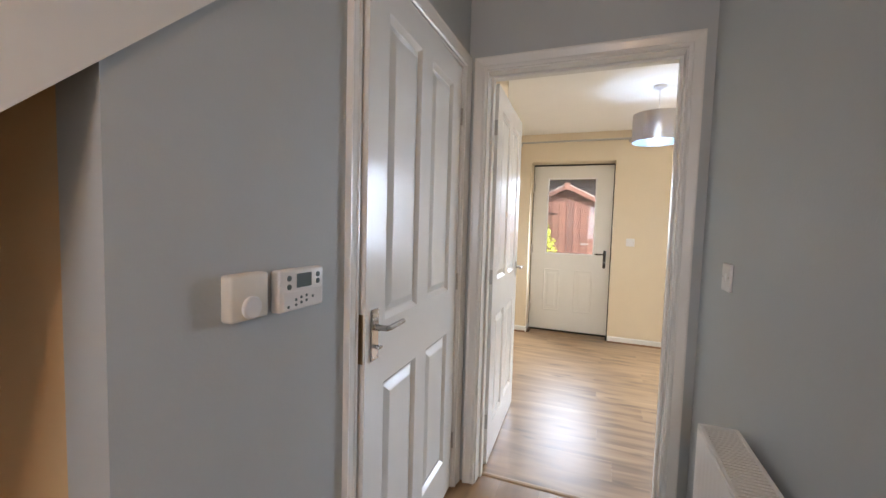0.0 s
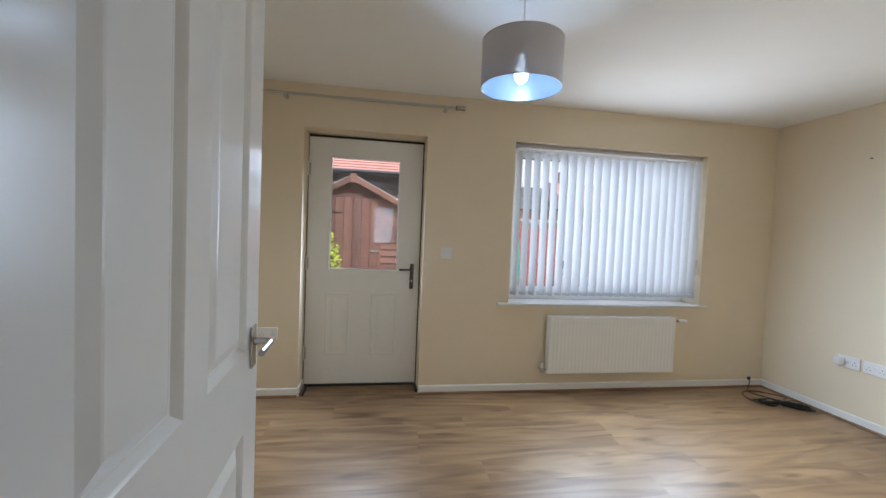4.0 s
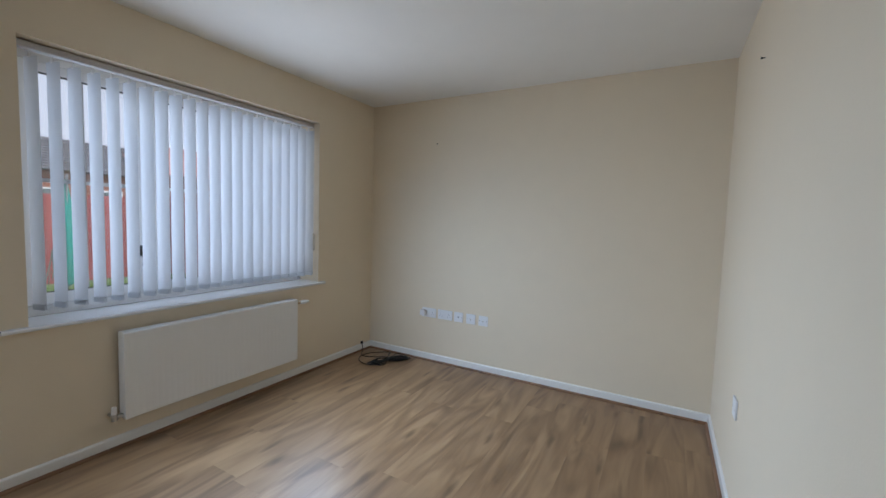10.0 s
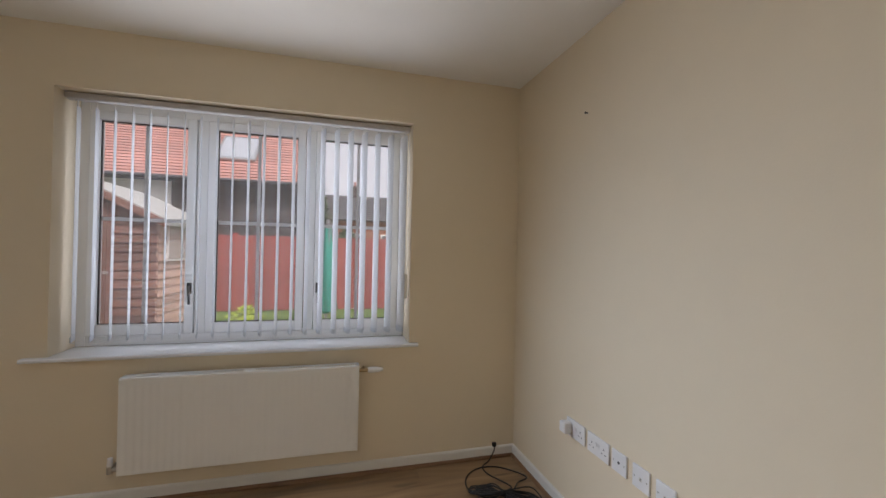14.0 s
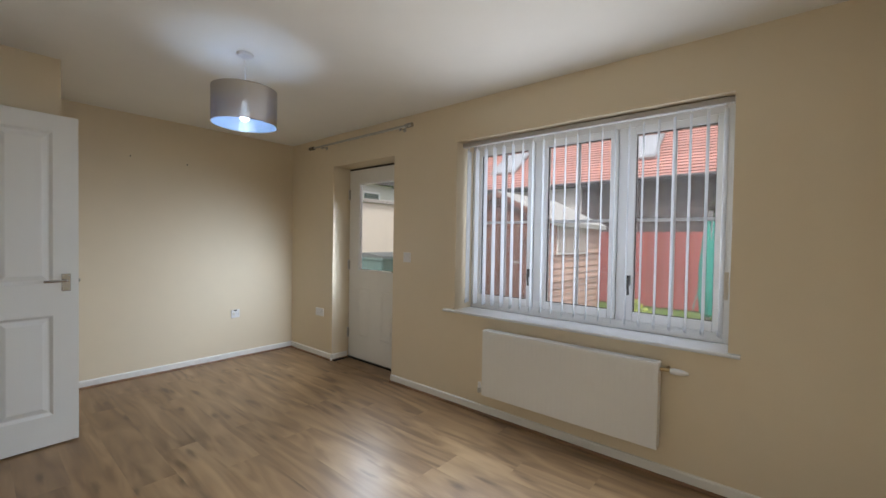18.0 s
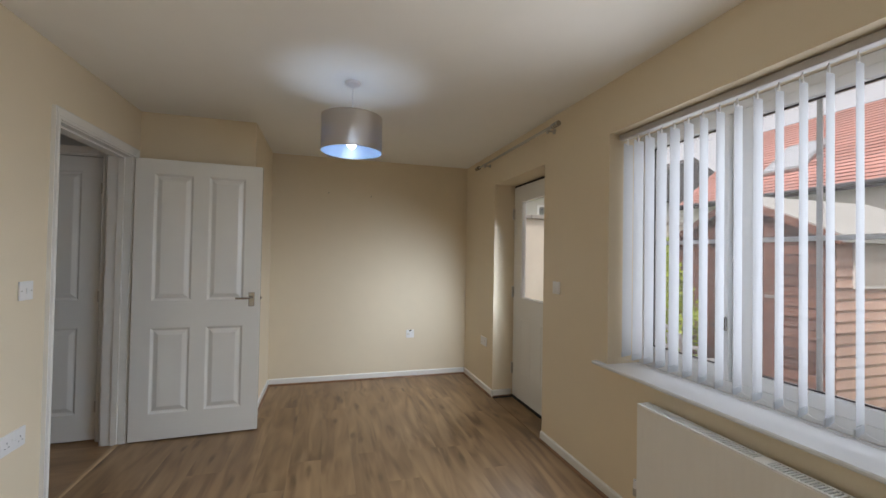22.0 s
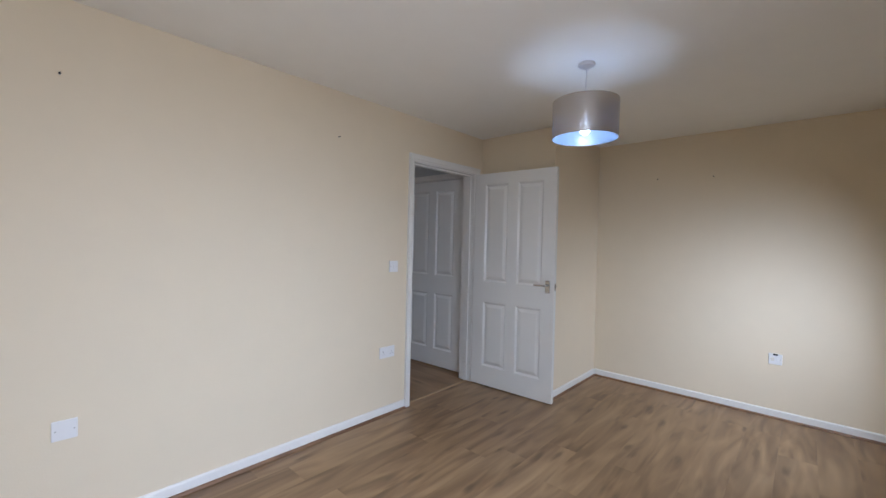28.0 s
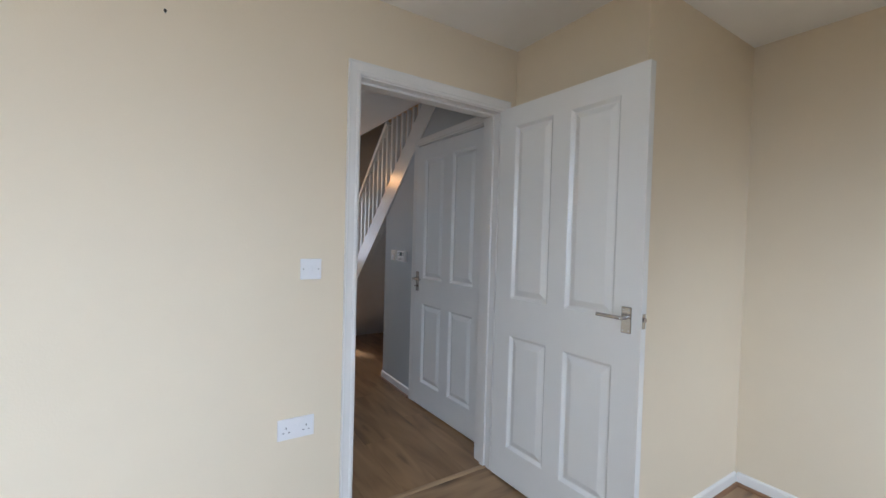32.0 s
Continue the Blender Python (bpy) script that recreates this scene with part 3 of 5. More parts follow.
# ---- doors ----
def panel_leaf(width, height, thick):
    """A moulded four-panel leaf: origin at the foot of the hinge edge, along +x, faces at y 0 and -thick."""
    bm = B()
    stile, mid = 0.115, 0.10
    pw = (width - 2 * stile - mid) / 2
    xs = [0, stile, stile + pw, stile + pw + mid, width - stile, width]
    zs = [0, 0.181, 0.780, 0.973, 1.873, height]
    fields = []
    for y, flip in ((0.0, False), (-thick, True)):
        grid = [[bm.verts.new((x, y, z)) for x in xs] for z in zs]
        for j in range(5):
            for i in range(5):
                loop = [grid[j][i], grid[j + 1][i], grid[j + 1][i + 1], grid[j][i + 1]]
                f = bm.faces.new(loop[::-1] if flip else loop)
                if i in (1, 3) and j in (1, 3):
                    fields.append(f)
    bm.normal_update()
    for f in fields:
        for inset, depth in ((0.004, -0.003), (0.011, -0.010), (0.006, 0.0), (0.024, 0.010), (0.004, 0.001)):
            bmesh.ops.inset_individual(bm, faces=[f], thickness=inset, depth=depth, use_even_offset=True)
    box(bm, 0, width, -thick, 0, -0.0, 0.0005)
    for x0, x1, z0, z1 in ((0, 0.0005, 0, height), (width - 0.0005, width, 0, height), (0, width, height - 0.0005, height)):
        box(bm, x0, x1, -thick + 0.0002, -0.0002, z0, z1)
    return bm


def lever_handle(parent, x, z, face, out, reach, plate_h, snib=False):
    """A lever on a rectangular plate. face: the y of the door's face; out: +1 or -1, the way it stands out; reach: +1 or -1 along x."""
    y0, y1 = sorted((face, face + out * 0.007))
    plate = part("handle_plate", box(B(), x - 0.021, x + 0.021, y0, y1, z - plate_h / 2, z + plate_h / 2, 0.0025), CHROME, parent, "satin chrome handle plate")
    zz = z + (0.022 if plate_h > 0.13 else 0.012)
    bm = B()
    rod(bm, (x, face + out * 0.006, zz), (x, face + out * 0.046, zz), 0.010, 0.008, 14)
    tube(bm, [(x, face + out * 0.040, zz), (x + reach * 0.004, face + out * 0.045, zz), (x + reach * 0.014, face + out * 0.047, zz), (x + reach * 0.06, face + out * 0.0465, zz), (x + reach * 0.104, face + out * 0.046, zz)], 0.0078, 10)
    part("lever", bm, CHROME, plate, "satin chrome lever", smooth=True)
    for sx in (-0.013, 0.013):
        for sz in (-1, 1):
            part("screw", rod(B(), (x + sx, face + out * 0.006, z + sz * (plate_h / 2 - 0.011)), (x + sx, face + out * 0.0082, z + sz * (plate_h / 2 - 0.011)), 0.0034, seg=8), STEEL, plate)
    if snib:
        part("turn_knob", box(rod(B(), (x, face + out * 0.006, z - 0.035), (x, face + out * 0.02, z - 0.035), 0.006), x - 0.011, x + 0.011, *sorted((face + out * 0.018, face + out * 0.026)), z - 0.039, z - 0.031, 0.001), CHROME, plate, "bathroom turn knob")
    return plate


def hinges(parent, heights, x, y):
    for z in heights:
        hinge = part("hinge", box(B(), x - 0.002, x + 0.001, y - 0.034, y - 0.002, z - 0.038, z + 0.038), STEEL, parent, "steel butt hinge")
        bm = B()
        for k in range(5):
            rod(bm, (x, y + 0.005, z - 0.038 + k * 0.0154), (x, y + 0.005, z - 0.0236 + k * 0.0154), 0.0058, seg=10)
        part("knuckle", bm, STEEL, hinge, smooth=True)


def panel_door(label, width, m, plate_h, snib, latch, room_out, hinge_heights=(0.23, 1.0, 1.76), handle_z=0.975):
    d = thing("panel_door", label, "door", m=m)
    part("leaf", panel_leaf(width, 1.976, 0.036), DOOR, d)
    hx = width - (0.058 if latch else 0.046)
    lever_handle(d, hx, handle_z, 0.0, 1, -1, plate_h, snib)
    lever_handle(d, hx, handle_z, -0.036, -1, -1, plate_h, snib)
    if latch:
        strip = part("latch_plate", box(B(), width, width + 0.0015, -0.029, -0.007, 0.948, 1.006), CHROME, d, "chrome latch plate")
        part("latch", box(B(), width + 0.0015, width + 0.011, -0.025, -0.012, 0.975, 0.992, 0.003), CHROME, strip)
    else:
        forend = part("lock_forend", box(B(), width, width + 0.0012, -0.029, -0.007, handle_z - 0.075, handle_z + 0.065), BRASS, d, "dark brass lock forend")
        part("latch", box(B(), width + 0.0012, width + 0.009, -0.025, -0.012, handle_z + 0.014, handle_z + 0.03, 0.003), BRASS, forend)
    hinges(d, hinge_heights, -0.001, room_out)
    return d


# the room's door stands open against the short wall
panel_door("open white four-panel door with a chrome lever handle", 0.815, pose(-3.828, -2.838, 0.012, 0, 0, 92.6), 0.105, False, True, 0.0)
# the cupboard door in the hall stands slightly ajar
panel_door("slightly ajar white four-panel cupboard door with a chrome lock handle", 0.83, pose(-3.908, -3.080, 0.012, 0, 0, -87.8), 0.15, True, False, 0.0, handle_z=0.945)


def door_lining(name, m, width, height, depth, label, casing=0.062, far=True):
    """Lining, stops and moulded casings of a doorway: local x along the wall from 0 to width, y through it from 0 to depth."""
    d = thing(name, label, "door frame", kind="structure", m=m)
    for tag, x0, x1, z0, z1 in (("lining_leg", -0.03, 0, 0, height), ("lining_leg", width, width + 0.03, 0, height), ("lining_head", -0.03, width + 0.03, height, height + 0.03)):
        part(tag, box(B(), x0, x1, 0, depth, z0, z1, 0.001), GLOSS, d)
    for x0, x1, z0, z1 in ((0, 0.012, 0, height), (width - 0.012, width, 0, height), (0.012, width - 0.012, height - 0.012, height)):
        part("door_stop", box(B(), x0, x1, 0.042, 0.08, z0, z1, 0.0015), GLOSS, d)
    profile = ((0.006, 0), (0.006, 0.009), (0.012, 0.013), (0.02, 0.013), (0.024, 0.0105), (0.05, 0.016), (0.056, 0.0185), (casing, 0.0185), (casing, 0))
    for face, out in ((0.0, -1), (depth, 1)) if far else ((0.0, -1),):
        for tag, start, end in (
            ("casing_leg", lambda p: (-p[0], 0), lambda p: (-p[0], height + p[0])),
            ("casing_leg", lambda p: (width + p[0], 0), lambda p: (width + p[0], height + p[0])),
            ("casing_head", lambda p: (-p[0], height + p[0]), lambda p: (width + p[0], height + p[0])),
        ):
            bm = B()
            rows = [[bm.verts.new((where(p)[0], face + out * p[1], where(p)[1])) for p in profile] for where in (start, end)]
            for i in range(len(profile)):
                j = (i + 1) % len(profile)
                bm.faces.new((rows[0][i], rows[0][j], rows[1][j], rows[1][i]))
            bm.faces.new(rows[0]), bm.faces.new(rows[1])
            bmesh.ops.recalc_face_normals(bm, faces=bm.faces)
            part(tag, bm, GLOSS, d)
    return d


# doorway between room and hall: local y runs from the room face southwards
door_lining("door_1", pose(-3.005, -2.86, 0, 0, 0, 180), 0.80, 1.99, 0.14, "white moulded frame of the doorway between room and hall")
# cupboard doorway: local y runs westwards from the hall face
door_lining("door_2", pose(-3.90, -3.915, 0, 0, 0, 90), 0.841, 1.995, 0.1, "white moulded frame of the cupboard doorway", far=False)
threshold = tagged(new("threshold_1", finish("threshold", prism(B(), [(-2.925, -0.002), (-2.885, -0.002), (-2.893, 0.004), (-2.905, 0.006), (-2.917, 0.004)], "x", -3.805, -3.005), STRIP)), "pale oak threshold strip in the doorway", "threshold", kind="structure")

# ---- back door with half glazing ----
bd = thing("back_door", "closed white half-glazed back door with embossed lower panels", "door", m=pose(-4.082, 0.205, 0.018))
W, DH = 0.904, 1.99
bm = B()
xs, zs = [0, 0.163, 0.729, W], [0, 0.93, 1.85, DH]
for i in range(3):
    for j in range(3):
        if (i, j) != (1, 1):
            box(bm, xs[i], xs[i + 1], 0, 0.044, zs[j], zs[j + 1])
part("leaf", bm, COMPOSITE, bd)
bm = B()
for x0, x1, z0, z1 in ((0.163, 0.180, 0.93, 1.85), (0.712, 0.729, 0.93, 1.85), (0.180, 0.712, 0.93, 0.948), (0.180, 0.712, 1.832, 1.85)):
    box(bm, x0, x1, -0.010, 0.03, z0, z1, 0.004)
part("glazing_bead", bm, UPVC, bd, "white bead round the glass")
pane = part("pane", box(B(), 0.176, 0.716, 0.018, 0.023, 0.944, 1.836), DOORGLASS, bd, "clear glass pane")
pane.visible_shadow = False
for x0, x1 in ((0.155, 0.35), (0.515, 0.725)):
    bm = B()
    ring = [(x0, 0.235), (x1, 0.235), (x1, 0.75), (x0, 0.75)]
    outer = [bm.verts.new((x, -0.0002, z)) for x, z in ring]
    f = bm.faces.new(outer)
    bm.normal_update()
    if f.normal.y > 0:
        f.normal_flip()
    bm.normal_update()
    for inset, depth in ((0.012, 0.004), (0.008, -0.0045), (0.020, -0.001), (0.02, 0.004)):
        bmesh.ops.inset_individual(bm, faces=[f], thickness=inset, depth=depth, use_even_offset=True)
    part("embossed_panel", bm, COMPOSITE, bd)
plate = part("handle_plate", box(B(), 0.828, 0.860, -0.010, 0, 0.79, 1.0, 0.006, 2), DARKCHROME, bd, "dark chrome handle plate")
part("lever", tube(B(), [(0.844, -0.008, 0.955), (0.844, -0.045, 0.955), (0.832, -0.055, 0.955), (0.78, -0.056, 0.953), (0.738, -0.050, 0.953)], 0.009, 10), DARKCHROME, plate, smooth=True)
part("keyhole", rod(B(), (0.844, -0.0105, 0.86), (0.844, -0.013, 0.86), 0.008), STEEL, plate)
for z in (0.255, 0.985, 1.735):
    hinge = part("hinge", box(B(), -0.006, 0.016, -0.016, 0.0, z - 0.05, z + 0.05, 0.004), STEEL, bd, "grey steel hinge")
    part("pin", rod(B(), (-0.002, -0.012, z - 0.055), (-0.002, -0.012, z + 0.055), 0.006), UPVC, hinge)
bm = B()
for x0, x1, z0, z1 in ((-4.095, -4.03, 0.0, 2.03), (-3.23, -3.163, 0.0, 2.03), (-4.03, -3.23, 1.955, 2.03), (-4.03, -3.23, 0.0, 0.05)):
    box(bm, x0, x1, 0.256, 0.3, z0, z1)
frame_ob = tagged(new("door_3", finish("door_frame", bm, UPVC)), "white frame of the back door", "door frame", kind="structure")
bm = B()
for x0, x1, z0, z1 in ((-4.088, -4.083, 0.012, 2.026), (-3.1775, -3.1685, 0.012, 2.026), (-4.083, -3.1775, 2.010, 2.026)):
    box(bm, x0, x1, 0.212, 0.256, z0, z1)
part("seal", bm, DARK, frame_ob, "dark rubber seal")
part("threshold", box(B(), -4.09, -3.168, 0.186, 0.256, 0.0005, 0.0175, 0.003), DARK, frame_ob, "dark threshold strip")
part("corner_trim", box(B(), -3.190, -3.169, 0.03, 0.186, 0.001, 0.022, 0.003), DARK, frame_ob, "dark strip along the foot of the reveal")
part("corner_trim", box(B(), -4.088 + 0.029, -4.045, 0.0, 0.186, 0.001, 0.014, 0.003), DARK, frame_ob, "dark strip along the foot of the reveal")

# front door at the far end of the hall
fd = thing("front_door", "closed white half-glazed front door at the end of the hall", "door", m=pose(-3.845, -6.665, 0.01))
bm = B()
xs, zs = [0, 0.17, 0.72, 0.89], [0, 0.95, 1.85, 2.04]
for i in range(3):
    for j in range(3):
        if (i, j) != (1, 1):
            box(bm, xs[i], xs[i + 1], 0, 0.044, zs[j], zs[j + 1])
part("leaf", bm, COMPOSITE, fd)
pane = part("pane", box(B(), 0.17, 0.72, 0.018, 0.024, 0.95, 1.85), DOORGLASS, fd, "clear glass pane")
pane.visible_shadow = False
plate = part("handle_plate", box(B(), 0.03, 0.06, 0.044, 0.054, 0.88, 1.09, 0.005), CHROME, fd)
part("lever", tube(B(), [(0.045, 0.052, 1.05), (0.045, 0.09, 1.05), (0.06, 0.098, 1.05), (0.15, 0.095, 1.05)], 0.009, 10), CHROME, plate, smooth=True)

# ---- window ----
win = thing("window_1", "white three-casement window with thin glazing bars", "window", kind="structure")
X0, X1, Z0, Z1 = -2.455, -0.695, 0.74, 2.052
cw = (X1 - X0) / 3
bm = B()
for x0, x1, z0, z1 in ((X0, X0 + 0.045, Z0, Z1), (X1 - 0.045, X1, Z0, Z1), (X0 + 0.045, X1 - 0.045, Z0, Z0 + 0.055), (X0 + 0.045, X1 - 0.045, Z1 - 0.045, Z1)):
    box(bm, x0, x1, 0.215, 0.285, z0, z1, 0.003)
for k in (1, 2):
    box(bm, X0 + k * cw - 0.028, X0 + k * cw + 0.028, 0.215, 0.285, Z0 + 0.055, Z1 - 0.045, 0.003)
part("window_frame", bm, UPVC, win)
for k in range(3):
    a = X0 + k * cw + (0.048 if k == 0 else 0.031)
    b = X0 + (k + 1) * cw - (0.048 if k == 2 else 0.031)
    c, d = Z0 + 0.058, Z1 - 0.048
    bm = B()
    s = 0.045
    for x0, x1, z0, z1 in ((a, a + s, c, d), (b - s, b, c, d), (a + s, b - s, c, c + s + 0.012), (a + s, b - s, d - s, d)):
        box(bm, x0, x1, 0.198, 0.262, z0, z1, 0.005, 2)
    sash = part("sash", bm, UPVC, win)
    bm = B()
    for x0, x1, z0, z1 in ((a + s, a + s + 0.0035, c + s, d - s), (b - s - 0.0035, b - s, c + s, d - s), (a + s, b - s, c + s + 0.012, c + s + 0.0155), (a + s, b - s, d - s - 0.0035, d - s)):
        box(bm, x0, x1, 0.222, 0.236, z0, z1)
    part("gasket", bm, BLACK, sash, "black glazing gasket")
    g = part("pane", box(B(), a + s - 0.003, b - s + 0.003, 0.228, 0.232, c + s, d - s + 0.003), GLASS, sash, "clear glass pane")
    g.visible_shadow = False
    bm = B()
    box(bm, a + s, b - s, 0.238, 0.246, 1.419, 1.439)
    box(bm, (a + b) / 2 - 0.009, (a + b) / 2 + 0.009, 0.2385, 0.2455, c + s, d - s)
    part("glazing_bar", bm, UPVC, sash, "thin white glazing bar")
for hx in (-1.915, -1.228):
    handle = part("window_handle", box(B(), hx - 0.012, hx + 0.012, 0.182, 0.198, 1.02, 1.085, 0.004, 2), DARKCHROME, win, "dark chrome window handle with a key lock")
    part("grip", tube(B(), [(hx, 0.186, 1.065), (hx, 0.165, 1.065), (hx + 0.004, 0.160, 1.035), (hx + 0.006, 0.160, 0.99), (hx + 0.006, 0.163, 0.965)], 0.008, 8), DARKCHROME, handle, smooth=True)
    part("lock_button", rod(B(), (hx, 0.182, 1.075), (hx, 0.170, 1.075), 0.009), BLACK, handle)
bm = B()
prof = [(-0.030, 0.722), (-0.034, 0.7275), (-0.034, 0.7345), (-0.030, 0.740), (0.215, 0.7405), (0.215, 0.7155), (-0.001, 0.7155), (-0.001, 0.722)]
prism(bm, prof, "x", X0 + 0.0005, X1 - 0.0005)
for x0, x1 in ((-2.55, X0 + 0.0005), (X1 - 0.0005, -0.643)):
    prism(bm, [(-0.030, 0.722), (-0.034, 0.7275), (-0.034, 0.7345), (-0.030, 0.740), (-0.0005, 0.7405), (-0.0005, 0.722)], "x", x0, x1)
part("window_sill", bm, SILL, win, "glossy white window board")

# ---- vertical blind ----
blind = thing("vertical_blind", "white vertical blind with its vanes turned half open", "blind", m=pose(0, 0, 0))
bm = B()
box(bm, -2.444, -0.702, 0.055, 0.098, 2.014, 2.046, 0.003)
rail = part("headrail", bm, material("grey_headrail", (0.50, 0.48, 0.47), 0.4, metal=0.3, vary=0.03), blind, "grey aluminium headrail")
VN = 22
vx = [-2.392 + k * (1.654 / (VN - 1)) for k in range(VN)]
TURN = 107.5
bm = B()
nseg = 8
cols = []
for i in range(nseg + 1):
    u = (i / nseg - 0.5) * 0.089
    bow = 0.006 * (1 - (2 * i / nseg - 1) ** 2)
    cols.append([bm.verts.new((u, bow, z)) for z in (0.800, 0.812, 0.83, 1.4, 1.975, 1.985)])
for c0, c1 in zip(cols, cols[1:]):
    for k in range(5):
        bm.faces.new((c0[k], c1[k], c1[k + 1], c0[k + 1]))
vane_mesh = finish("vane", bm, VANE, smooth=True)
wbm = B()
box(wbm, -0.040, 0.040, 0.0005, 0.0068, 0.796, 0.826, 0.002)
weight_mesh = finish("vane_weight", wbm, cloth_material("doubled_blind_fabric", (0.72, 0.74, 0.76), 0.6))
hbm = B()
box(hbm, -0.008, 0.008, 0.001, 0.007, 1.978, 2.0, 0.001)
rod(hbm, (0, 0.004, 1.998), (0, 0.004, 2.012), 0.003, seg=8)
hook_mesh = finish("vane_hanger", hbm, PLASTIC)
rng = random.Random(4)
ends = []
for x in vx:
    m = pose(x, 0.076, 0, 0, 0, TURN + rng.uniform(-2.5, 2.5))
    v = piece("vane", vane_mesh, blind, m)
    piece("weight", weight_mesh, v, Matrix.Identity(4))
    piece("hanger", hook_mesh, v, Matrix.Identity(4))
    ends.append((m @ Vector((0.040, 0.004, 0.803)), m @ Vector((-0.040, 0.004, 0.803))))
for side in (0, 1):
    bm = B()
    for a, b in zip(ends, ends[1:]):
        p, q = a[side], b[side]
        tube(bm, [p.lerp(q, s / 4) - Vector((0, 0, 0.014 * (1 - (s / 2 - 1) ** 2))) for s in range(5)], 0.0011, 4)
    part("bottom_chain", bm, PLASTIC, blind, "white bottom chain")
bm = B()
for dx in (-0.006, 0.006):
    tube(bm, [(-0.715 + dx, 0.045, 2.012), (-0.714 + dx, 0.043, 1.6), (-0.714 + dx * 0.6, 0.043, 1.14)], 0.0012, 5)
cord = part("pull_cord", bm, PLASTIC, blind, "white pull cord")
part("cord_weight", box(B(), -0.724, -0.704, 0.034, 0.052, 1.0, 1.145, 0.005, 2), YELLOWED, cord, "ivory plastic cord weight")


# ---- radiators ----
def radiator(label, length, m, low=0.176, high=0.64, depth=0.092, trv=True, gap=0.028):
    """A steel panel radiator on a wall: local x along the wall, wall at y 0, front at y -depth."""
    r = thing("radiator", label, "radiator", m=m)
    bm = B()
    pitch, n = 0.0333, int(length / 0.0333)
    yf, d = -depth, 0.0026
    xs = [0.0, 0.012] + [0.012 + (length - 0.024) * k / (n * 4) for k in range(1, n * 4)] + [length - 0.012, length]
    def front(x, k):
        return yf if k in (0, 1) or k >= len(xs) - 2 else yf + d * (0.5 - 0.5 * math.cos(math.tau * (x - 0.012) / (length - 0.024) * n)) ** 2
    levels = ((low, 0.004), (low + 0.003, 0.0), (low + 0.016, 0.0), (low + 0.03, 1.0), (high - 0.045, 1.0), (high - 0.03, 0.0), (high - 0.003, 0.0), (high, 0.003))
    rows = [[bm.verts.new((x, (yf + (front(x, k) - yf)) if s == 1.0 else yf + s, z)) for k, x in enumerate(xs)] for z, s in levels]
    for lo, hi in zip(rows, rows[1:]):
        for k in range(len(xs) - 1):
            bm.faces.new((lo[k], lo[k + 1], hi[k + 1], hi[k]))
    box(bm, 0, length, yf + 0.006, yf + 0.014, low, high)
    part("front_panel", bm, ENAMEL, r, smooth=True)
    part("rear_panel", box(B(), 0.01, length - 0.01, -gap - 0.012, -gap, low + 0.005, high - 0.01, 0.002), ENAMEL, r)
    bm = B()
    for k in range(n):
        x = 0.03 + k * (length - 0.06) / (n - 1)
        box(bm, x - 0.0008, x + 0.0008, yf + 0.014, -gap - 0.012, low + 0.02, high - 0.03)
    part("convector_fins", bm, ENAMEL, r)
    for x0 in (0.0, length - 0.004):
        part("side_panel", box(B(), x0 - (0.001 if x0 == 0 else -0.001), x0 + 0.004, yf + 0.001, -gap + 0.004, low + 0.002, high + 0.001, 0.001), ENAMEL, r)
    grille = part("top_grille", box(box(B(), 0.0, length, yf, yf + 0.010, high, high + 0.006, 0.0015), 0.0, length, -gap - 0.006, -gap + 0.004, high, high + 0.006, 0.0015), ENAMEL, r)
    bar = finish("grille_bar", box(B(), -0.0028, 0.0028, yf + 0.010, -gap - 0.006, high - 0.001, high + 0.005), ENAMEL)
    count = int(length / 0.0125)
    for k in range(count + 1):
        x = length * k / count
        ob = piece("grille_bar", bar, grille, pose(min(max(x, 0.0145), length - 0.0145), 0, 0))
    part("grille_bridge", box(B(), length * 0.5 - 0.02, length * 0.5 + 0.02, yf + 0.009, -gap - 0.005, high, high + 0.0065), ENAMEL, grille)
    part("grille_end", box(B(), 0.001, 0.014, yf + 0.009, -gap - 0.005, high, high + 0.0063), ENAMEL, grille)
    part("grille_end", box(B(), length - 0.014, length - 0.001, yf + 0.009, -gap - 0.005, high, high + 0.0063), ENAMEL, grille)
    for x in (0.12, length - 0.12):
        part("bracket", box(B(), x - 0.015, x + 0.015, -gap, 0.0, low + 0.05, high - 0.05), ENAMEL, r)
    bm = B()
    ym = yf / 2 - gap / 2
    rod(bm, (-0.002, ym, low + 0.022), (-0.045, ym, low + 0.022), 0.011, seg=12)
    rod(bm, (-0.04, ym, low + 0.005), (-0.04, ym, low + 0.04), 0.014, seg=12)
    rod(bm, (-0.04, ym, low + 0.022), (-0.04, 0.0, low + 0.022), 0.008, seg=10)
    valve = part("lockshield_valve", bm, STEEL, r, "steel lockshield valve", smooth=True)
    part("valve_cap", rod(B(), (-0.04, ym, low + 0.04), (-0.04, ym, low + 0.078), 0.0135, 0.0115, 14), PLASTIC, valve, "white valve cap", smooth=True)
    if trv:
        bm = B()
        rod(bm, (length + 0.002, ym, high - 0.03), (length + 0.05, ym, high - 0.03), 0.010, seg=12)
        rod(bm, (length + 0.03, ym, high - 0.03), (length + 0.03, 0.0, high - 0.03), 0.008, seg=10)
        tv = part("thermostat_valve", bm, BRASS, r, "nickel and brass valve body", smooth=True)
        bm = B()
        rod(bm, (length + 0.05, ym, high - 0.03), (length + 0.075, ym, high - 0.03), 0.014, 0.017, 16)
        rod(bm, (length + 0.075, ym, high - 0.03), (length + 0.105, ym, high - 0.03), 0.017, 0.015, 16)
        rod(bm, (length + 0.105, ym, high - 0.03), (length + 0.135, ym, high - 0.03), 0.015, 0.008, 16)
